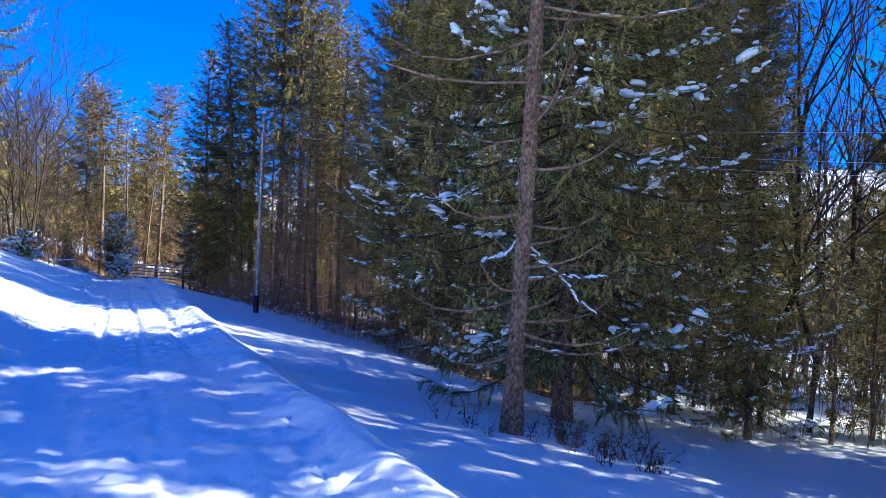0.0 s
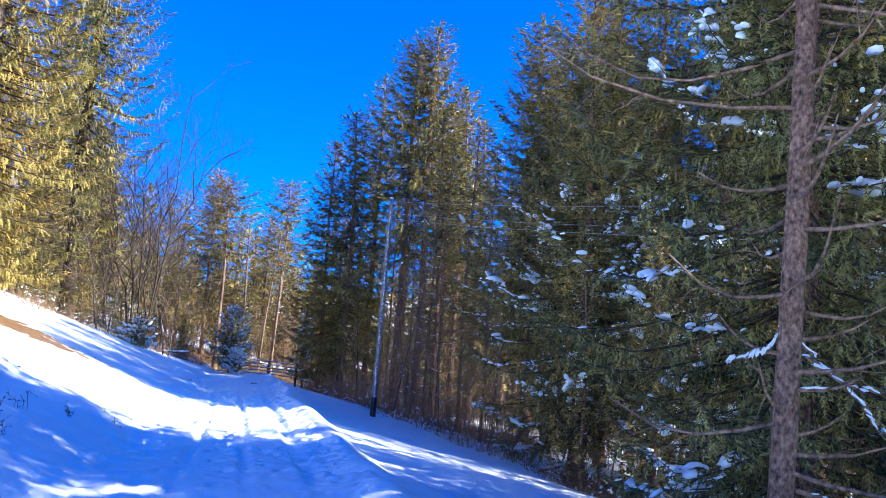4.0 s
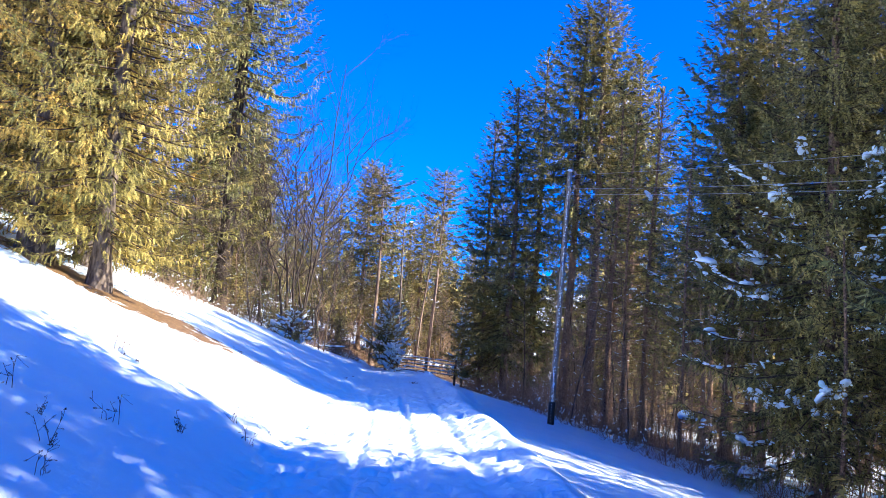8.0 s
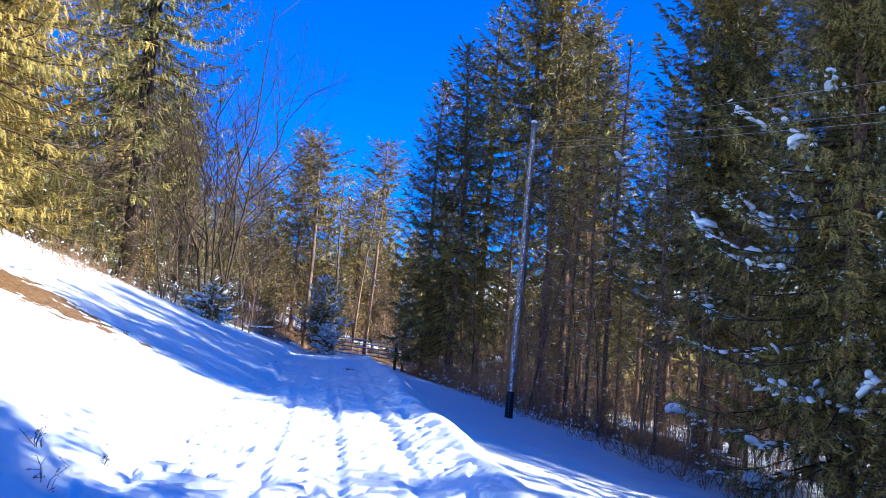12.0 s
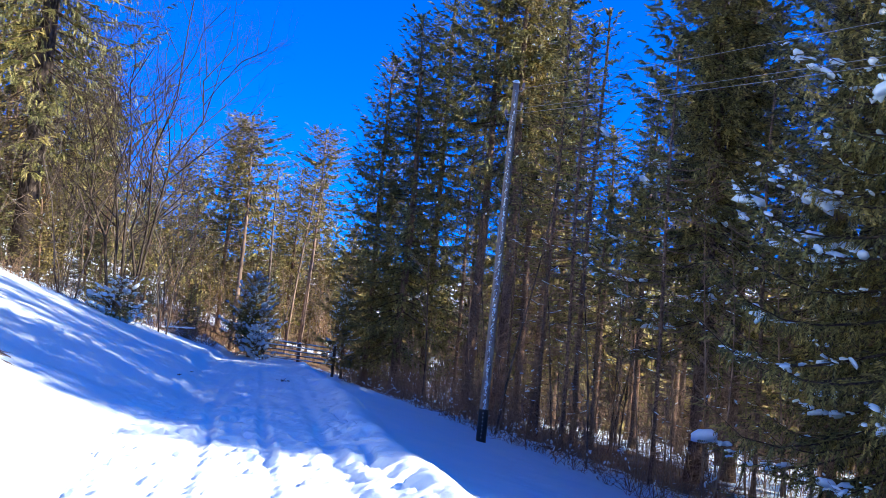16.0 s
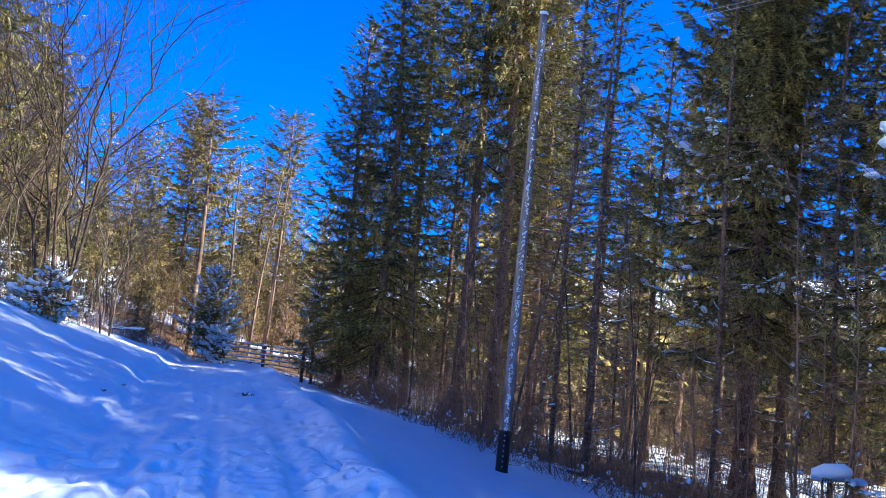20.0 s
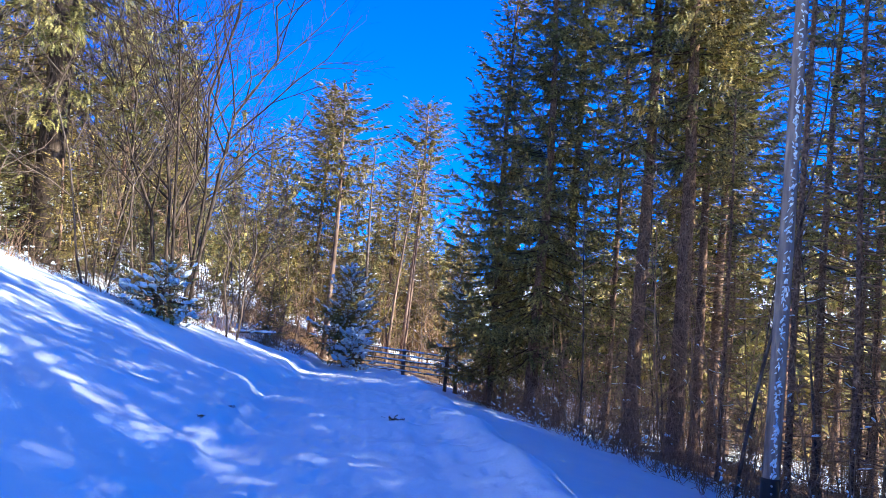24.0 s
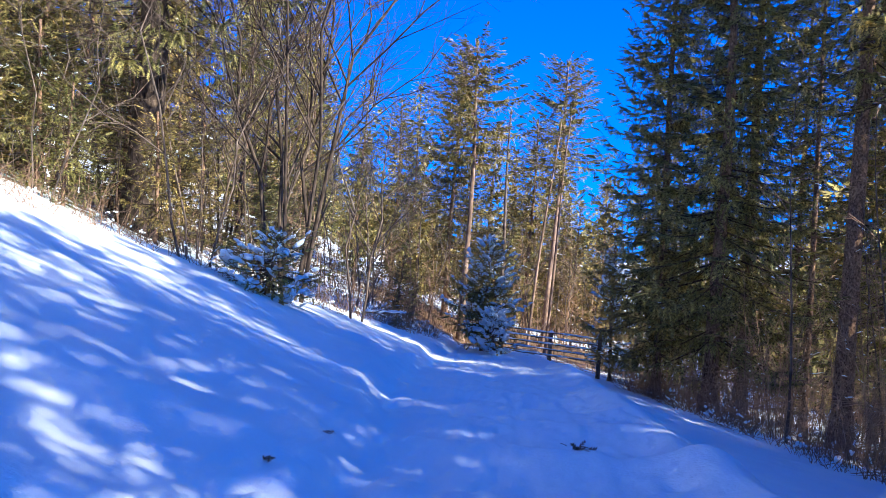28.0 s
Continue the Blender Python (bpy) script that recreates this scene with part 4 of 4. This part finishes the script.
again(broad, 16.5, 13.0, 80, 0.62, "dark spruce with snow on its boughs at the slope's foot")
for x, y, s in ((11.3, 12.8, 0.45), (13.7, 15.8, 0.48)):
    again(broad, x, y, 90 * x, s, "dark young spruce with snow on its boughs down the slope")
# close-set bushy spruces behind the first row, added to shade road and bank
for x, y in ((15.0, 30.4), (15.6, 33.0), (13.4, 37.4), (15.8, 35.0), (16.0, 21.2)):
    again(fills[(0, 2)[int(x * 10) % 2]], x, y, 61 * x + 17 * y, (0.92 + 0.2 * ((x * 7) % 1)) * (0.88 if y > 29 else 1))

# a hidden row further down the slope, added to shade the bank
for k, (x, y) in enumerate(((18.5, 23.6), (20.0, 25.2), (21.6, 27.0), (19.6, 28.6), (22.2, 29.6), (22.8, 32.2), (20.6, 33.4), (23.4, 34.8), (24.2, 37.2), (21.8, 38.2), (24.6, 39.8))):
    again(fills[(2, 0)[k % 2]], x, y, 53 * x + 29 * y, (0.74 if y < 26 else 1.1) + 0.1 * ((y * 3.7) % 1))
# oversized unseen spruces, added only for the shadow they throw across the road
for x, y, s in ((24.6, 18.2, 1.65), (26.8, 17.3, 1.7), (29.0, 16.4, 1.75), (27.2, 19.4, 1.7)):
    again(fills[3], x, y, 31 * x, s)

# spruces behind the pines
for x, y, s in ((-5.0, 76, 0.85), (-0.6, 83, 0.9), (1.0, 88, 0.85), (3.9, 85, 0.8), (4.8, 79, 0.6), (-8.5, 78, 0.8), (-9.8, 70, 0.7), (-3.8, 68, 0.45), (0.6, 75, 0.5), (-6.5, 66, 0.5)):
    again(fills[3], x, y, 83 * x + 7 * y, s, "golden-green spruce behind the pines")

# low young spruces down the slope, whose shade reaches the road's edge
for x, y, s in ((13.2, 12.6, 0.45), (15.2, 13.4, 0.5), (17.6, 14.2, 0.5), (14.6, 17.6, 0.5), (19, 17, 0.55), (10.4, 16.2, 0.74), (9.4, 20.9, 0.7), (10.2, 22.4, 0.76), (8.7, 23.4, 0.64), (10.8, 18.0, 0.8), (11.6, 20.4, 0.86), (10.0, 14.6, 0.68), (9.6, 17.4, 0.7), (10.4, 19.3, 0.76), (11.6, 15.6, 0.84), (11.9, 17.4, 0.86), (11.7, 22.9, 0.85)):
    again(fills[4], x, y, 77 * x, s, "low young spruce powdered with snow")

# young leafless stems of the undergrowth
saps = [sapling(4.5, 81, 26, STEM), sapling(6, 82, 30, STEM), sapling(3.2, 83, 26, STEM), sapling(2.2, 84, 24, TWIG), sapling(7.5, 85, 26, r=0.028)]
for s, (x, y) in zip(saps, ((8.5, 33), (9.5, 38), (7, 37), (6.6, 35), (9, 42))):
    stand(s, x, y, label="thin leafless young tree in the undergrowth", category="sapling", group="undergrowth saplings")
for k in range(100):
    y = rf.uniform(24, 62)
    x = right_edge(y) + 0.4 + 9 * rf.random() ** 1.3
    again(saps[rf.choice((0, 0, 1, 1, 2, 3, 4, 4))], x, y, rf.uniform(0, 360), rf.uniform(0.75, 1.2), tilt=(rf.gauss(0, 4), rf.gauss(0, 4)))
for k in range(34):
    y = rf.uniform(49, 72)
    x = left_edge(y) - 0.3 - 9 * rf.random() ** 1.3
    again(saps[rf.choice((0, 1, 2, 2, 3, 4))], x, y, rf.uniform(0, 360), rf.uniform(0.75, 1.2), tilt=(rf.gauss(0, 5), rf.gauss(0, 5)))
for k in range(24):
    again(saps[rf.choice((0, 1, 0, 4))], rf.uniform(-3.5, 5.5), rf.uniform(61, 84), rf.uniform(0, 360), rf.uniform(0.8, 1.2), tilt=(rf.gauss(0, 4), rf.gauss(0, 4)))


# ---- utility pole with its wires ----
def utility_pole(x, y):
    root = stand(new("utility_pole"), x, y, 0, (0.4, 0.7), "weathered wooden utility pole with a black foot sleeve and plastered snow", "utility pole")
    rng = np.random.default_rng(3)
    H = 7.8
    z = np.linspace(-0.4, H, 14)
    w = Soup()
    w.tube(np.stack([0 * z, 0 * z, z], 1), 0.095 - 0.028 * (z / H), 20)
    part("shaft", w.mesh("shaft", WOOD, True), root)
    sl = Soup()
    zz = np.array([-0.3, 0, 0.03, 0.66, 0.68, 0.685])
    sl.tube(np.stack([0 * zz, 0 * zz, zz], 1), [0.108, 0.11, 0.106, 0.105, 0.107, 0.096], 20)
    part("foot_sleeve", sl.mesh("foot_sleeve", BLACK, True), root, "black foot sleeve with white rivets")
    for k in range(7):
        rv = Soup()
        a = -1.9
        p = np.array([math.cos(a), math.sin(a), 0])
        rv.stamp(*LUMP_SMALL, [p * 0.105 + [0, 0, 0.1 + k * 0.085]], [[0, 0, 1]], [[0.015, 0.015, 0.01]], rng, 0, up=p)
        part("rivet", rv.mesh("rivet", METAL, True), root)
    sn = Soup()
    n = 300
    zs = 0.7 + 6.9 * rng.uniform(0, 1, n) ** 1.3
    a = -1.85 + rng.normal(0, 0.2, n)
    rr = 0.095 - 0.028 * zs / H
    pos = np.stack([np.cos(a) * rr, np.sin(a) * rr, zs], 1)
    sn.stamp(*LUMP_SMALL, pos, np.tile([0.2, 0, 1.0], (n, 1)) + rng.normal(0, 0.5, (n, 3)), rng.uniform(0.5, 1.2, (n, 1)) * np.array([0.036, 0.018, 0.009]), rng, 0.3)
    tagged(part("plastered_snow", sn.mesh("plastered_snow", SNOW, True), root, "strip of white snow flecks"), kind="stuff")
    cap = Soup()
    cap.stamp(*LUMP, [[0, 0, H]], [[1, 0, 0]], [[0.085, 0.085, 0.055]], rng, 0)
    part("snow_cap", cap.mesh("snow_cap", SNOW, True), root)
    for zz, side in ((H - 0.18, 1), (H - 0.62, 1), (H - 0.82, -1)):
        br = Soup()
        br.tube([[0, 0, zz], [side * 0.14, 0, zz], [side * 0.17, 0, zz + 0.05], [side * 0.17, 0, zz + 0.12]], [0.012] * 4, 6)
        b = part("bracket", br.mesh("bracket", METAL, True), root)
        ins = Soup()
        q = np.array([0, 0.02, 0.05, 0.06, 0.09, 0.11])
        ins.tube(np.stack([0 * q + side * 0.17, 0 * q, zz + 0.08 + q], 1), [0.03, 0.04, 0.04, 0.028, 0.035, 0.02], 10)
        part("insulator", ins.mesh("insulator", CERAMIC, True), b)
    return root


utility_pole(4.95, 33.1)
pole_z = gz(4.95, 33.1)
for k, (dz, dx) in enumerate(((7.72, 0.30), (7.28, 0.30), (7.08, -0.05))):
    s = np.linspace(0, 1, 40)
    a, b = np.array([4.95 + dx, 33.15, pole_z + dz]), np.array([12.9 + dx, -6.0, pole_z + dz - 3.6])
    pts = a + (b - a) * s[:, None]
    pts[:, 2] -= 4 * 0.45 * s * (1 - s)
    w = Soup()
    w.tube(pts, np.full(40, 0.0038), 5)
    tagged(new("power_line", w.mesh("power_line", WIRE, True)), "thin sagging overhead wire strung from the wooden pole", "cable", "overhead wires")


# ---- field gate ----
def field_gate(x0, x1, y):
    root = new("field_gate")
    z0, z1 = gz(x0, y), gz(x1, y)
    root.matrix_world = Matrix.Translation((x0, y, z0))
    rng = np.random.default_rng(8)
    L, fall = x1 - x0, (z1 - z0) * 0.35
    for px, hh in ((0, 1.2), (L, 1.15), (L * 0.5, 1.0)):
        w = Soup()
        w.tube([[px, 0, -0.9 + fall * px / L], [px, 0, 0.6 + fall * px / L], [px + 0.02, 0, hh + fall * px / L]], [0.08, 0.075, 0.07], 9)
        p = part("post", w.mesh("post", RAIL_WOOD, True), root)
        c = Soup()
        c.stamp(*LUMP, [[px + 0.02, 0, hh + fall * px / L]], [[1, 0, 0]], [[0.1, 0.1, 0.09]], rng, 0)
        part("snow_cap", c.mesh("snow_cap", SNOW, True), p, "white snow cap")
    for k in range(5):
        z = 0.2 + 0.2 * k
        s = np.linspace(-0.03, 1.03, 9)
        pts = np.stack([s * L, np.full(9, -0.085), z + fall * s + rng.normal(0, 0.012, 9)], 1)
        w = Soup()
        w.tube(pts, np.full(9, 0.022), 7)
        r = part("rail", w.mesh("rail", RAIL_WOOD, True), root)
        c = Soup()
        q = np.linspace(0.02, 0.98, 40)
        thick = 0.026 + 0.014 * np.sin(q * 23 + 5 * k) * np.cos(q * 9 + k) + rng.uniform(-0.004, 0.004, 40)
        c.tube(np.stack([q * L, np.full(40, -0.085), z + fall * q + 0.026], 1), np.maximum(thick, 0.005), 7)
        part("snow_ridge", c.mesh("snow_ridge", SNOW, True), r, "ridge of white snow")
    return tagged(root, "weathered wooden rail gate with snow along its rails", "gate")


field_gate(0.35, 3.85, 58.0)


# ---- small growth ----
def dry_weed(seed, h=0.5):
    rng = np.random.default_rng(seed)
    root = new("dry_weed")
    w, head = Soup(), Soup()
    hp, hd = [], []
    for k in range(rng.integers(3, 6)):
        d = rng.normal(0, 0.3, 3) + [0, 0, 1]
        b = np.array([rng.normal(0, 0.04), rng.normal(0, 0.04), -0.08])
        m, e = b + d * h * 0.5, b + d * h * rng.uniform(0.8, 1.1) + rng.normal(0, 0.07, 3)
        w.tube([b, m, e], [0.0035, 0.003, 0.0015], 4, False)
        for c in range(4):
            p0 = m + (e - m) * rng.uniform(0, 1)
            o = rng.normal(0, 0.4, 3) + [0, 0, 0.3]
            w.tube([p0, p0 + o * h * 0.15, p0 + o * h * 0.28], [0.003, 0.002, 0.0015], 3, False)
            hp.append(p0 + o * h * 0.28)
            hd.append(o)
    head.stamp(*SPRIG_COARSE, hp, hd, rng.uniform(0.015, 0.045, len(hp)), rng, 2)
    tagged(part("stalk_tuft", w.mesh("stalk_tuft", WEED, True), root), kind="stuff")
    tagged(part("withered_foliage", head.mesh("withered_foliage", WEED), root), kind="stuff")
    return root


weeds = [dry_weed(91, 0.21), dry_weed(92, 0.27), dry_weed(93, 0.17)]
for w, (x, y) in zip(weeds, ((-2.5, 14.05), (-2.6, 15.7), (-1.9, 18.2))):
    stand(w, x, y, label="dry dark weed stalks poking through the snow", category="weed", group="dry weeds")
for k in range(40):
    x, y = rf.gauss(5.7, 0.55), rf.uniform(8.2, 11.0)
    if (x - 5.07) ** 2 + (y - 10.36) ** 2 > 0.1:
        again(weeds[rf.randrange(3)], x, y, rf.uniform(0, 360), rf.uniform(1.0, 1.8))
for x, y in ((-2.1, 16.4), (-2.9, 14.8), (-3.4, 15.2), (-3.9, 19.9), (-1.6, 17.5), (5.4, 14.6), (5.0, 14.0), (6.0, 15.2), (-2.2, 13.2), (-1.5, 18.6), (4.4, 9.6), (4.2, 10.8)):
    again(weeds[rf.randrange(3)], x, y, rf.uniform(0, 360), rf.uniform(0.8, 1.3))


def dead_leaf_clump(x, y, seed, size=0.12):
    rng = np.random.default_rng(seed)
    g = Soup()
    g.stamp(*SPRIG_COARSE, rng.normal(0, size * 0.5, (26, 3)) * [1, 1, 0.2] + [0, 0, 0.02], rng.normal(0, 1, (26, 3)) * [1, 1, 0.35], size * rng.uniform(0.4, 0.9, 26), rng, 1)
    ob = new("dead_leaf_clump", g.mesh("dead_leaf_clump", WEED))
    ob.matrix_world = pose(x, y, gz(x, y))
    return tagged(ob, "dark clump of dead leaves lying on the snow", "leaf litter", "leaf clumps")


for k, (x, y) in enumerate(((0.76, 34.9), (-1.3, 32.8), (-1.15, 33.9), (-3.6, 19.8))):
    dead_leaf_clump(x, y, 300 + k, 0.10 if k == 0 else 0.04)


def fallen_branch(x, y, turn, length, seed):
    rng = np.random.default_rng(seed)
    root = new("fallen_branch")
    s = np.linspace(0, 1, 7)
    pts = np.stack([s * length, rng.normal(0, 0.05, 7), 0.05 + 0.05 * s], 1)
    w, c = Soup(), Soup()
    w.tube(pts, np.linspace(0.05, 0.012, 7), 7)
    for k in range(7):
        p0 = pts[rng.integers(2, 7)]
        o = rng.normal(0, 0.3, 3) + [0.3, 0, 0.2]
        tw = Soup()
        tw.tube([p0, p0 + o * 0.5, p0 + o], [0.012, 0.008, 0.004], 4)
        part("twig", tw.mesh("twig", BARK_GREY, True), root)
    part("limb", w.mesh("limb", BARK_GREY, True), root)
    q = np.linspace(0.08, 0.95, 24)
    pos = np.stack([np.interp(q, s, pts[:, k]) for k in range(3)], 1) + [0, 0, 0.035]
    c.tube(pos, rng.uniform(0.025, 0.055, 24), 7)
    part("snow_ridge", c.mesh("snow_ridge", SNOW, True), root, "ridge of white snow")
    root.matrix_world = pose(x, y, gz(x, y), 0, 0, turn)
    return tagged(root, "fallen branch with a ridge of snow along it", "branch", "fallen branches")


fallen_branch(-3.9, 51.6, 10, 1.5, 401)
fallen_branch(8.2, 24.8, 40, 2.2, 403)
fallen_branch(7.6, 35.5, 130, 1.8, 404)


def brush(name, edge, y0, y1, inward, count, seed, label):
    """Low tangled twigs and snow along the edge of the wood."""
    rng = np.random.default_rng(seed)
    tw, heap = Soup(), Soup()
    hp, hd = [], []
    for k in range(count):
        y = rng.uniform(y0, y1)
        x = edge(y) + inward * (rng.gamma(1.2, 0.9) - 0.3)
        b = np.array([x, y, gz(x, y) - 0.05])
        for c in range(3):
            d = rng.normal(0, 0.55, 3) + [0, 0, 0.8]
            L = rng.uniform(0.3, 1.0)
            m = b + d * L * 0.5
            e = m + (d + rng.normal(0, 0.3, 3) + [0, 0, -0.25]) * L * 0.5
            tw.tube([b, m, e], [0.006, 0.004, 0.002], 3, False)
        if rng.random() < 0.3:
            hp.append(m + [0, 0, -0.02])
            hd.append(e - m)
    snow_lumps(heap, hp, hd, rng.uniform(0.04, 0.12, len(hp)), rng, LUMP_SMALL, 4)
    root = new(name)
    part("twigs", tw.mesh("twigs", TWIG, True), root)
    part("snow", heap.mesh("snow", SNOW, True), root)
    tagged(root, label, "undergrowth", kind="stuff")


brush("brushwood", right_edge, 20, 60, 1, 900, 101, "tangled snow-dusted brushwood along the edge of the wood")
brush("brushwood", left_edge, 36, 62, -1, 600, 102, "tangled snow-dusted brushwood along the top of the bank")


def thicket(label, spot, count, seed, tall=(1.2, 4.5), mat=None):
    """Crowded thin stems of the undergrowth, too many to count."""
    rng = np.random.default_rng(seed)
    g = Soup()
    for k in range(count):
        x, y = spot(rng)
        h = rng.uniform(*tall)
        b = np.array([x, y, gz(x, y) - 0.1])
        lean = rng.normal(0, 0.1, 3) * [1, 1, 0]
        m, e = b + (lean + [0, 0, 0.5]) * h, b + (lean * 2.2 + rng.normal(0, 0.04, 3) + [0, 0, 1]) * h
        r = 0.004 + 0.0022 * h
        g.tube([b, m, e], [r, r * 0.7, 0.003], 3, False)
        for c in range(6):
            q = rng.uniform(0.15, 1)
            p0 = b + (e - b) * q
            o = np.array([rng.normal(0, 0.75), rng.normal(0, 0.75), rng.uniform(-0.2, 0.4)]) * (0.45 + 0.25 * h * (1 - q))
            g.tube([p0, p0 + o], [0.005, 0.002], 3, False)
    tagged(new("thicket", g.mesh("thicket", mat or TWIG, True)), label, "undergrowth", kind="stuff")


def spot_right(r):
    y = r.uniform(26, 72)
    return right_edge(y) + 0.6 + 16 * r.random() ** 1.1, y


def spot_left(r):
    y = r.uniform(38, 80)
    return left_edge(y) - 0.6 - 14 * r.random() ** 1.2, y


thicket("brown thicket of thin leafless stems under the spruces", spot_right, 1500, 121, (0.7, 3.6), STEM)
thicket("brown thicket of thin leafless stems on the bank", spot_left, 1000, 122, (0.5, 2.6), BARK_DARK)
thicket("low brown twigs along the edge of the wood", lambda r: (lambda y: (right_edge(y) + 0.3 + 3.5 * r.random(), y))(r.uniform(34, 62)), 600, 125, (0.4, 1.6))
thicket("golden-brown thicket of leafless stems beyond the gate", lambda r: (r.uniform(-6, 8), r.uniform(61, 90)), 500, 123, (1.0, 3.5))
thicket("grey thicket of leafless stems down the slope", lambda r: (r.uniform(13, 40), r.uniform(8, 26)), 1000, 124, (1.5, 6.0), BARK_GREY)


def far_woods(seed):
    """The distant wooded slopes around."""
    rng = np.random.default_rng(seed)
    g = Soup()
    P, D, S = [], [], []
    for k in range(1800):
        a, dist = (rng.uniform(-1.4, 1.9), rng.uniform(95, 210)) if k < 1400 else (rng.uniform(0.2, 1.25), rng.uniform(64, 112))
        x, y = math.sin(a) * dist, math.cos(a) * dist
        if open_field(x, y) and dist < 90:
            continue
        h, z0 = rng.uniform(8, 13) + 5 * (0 < a < 0.6), gz(x, y)
        n = 22
        u = rng.uniform(0, 1, n) ** 1.3
        w = rng.uniform(0, 6.28, n)
        rad = 2.4 * (1 - u)
        P.append(np.stack([x + np.cos(w) * rad * 0.3, y + np.sin(w) * rad * 0.3, z0 + 0.5 + u * h], 1))
        D.append(np.stack([np.cos(w), np.sin(w), np.full(n, -0.35)], 1))
        S.append(0.9 + rad * 1.1)
    g.stamp(*SPRIG_COARSE, np.vstack(P), np.vstack(D), np.concatenate(S), rng, 0.5)
    tagged(new("far_woods", g.mesh("far_woods", NEEDLE)), "dense dark spruce woods on the far slopes", "woods", kind="stuff")


far_woods(111)
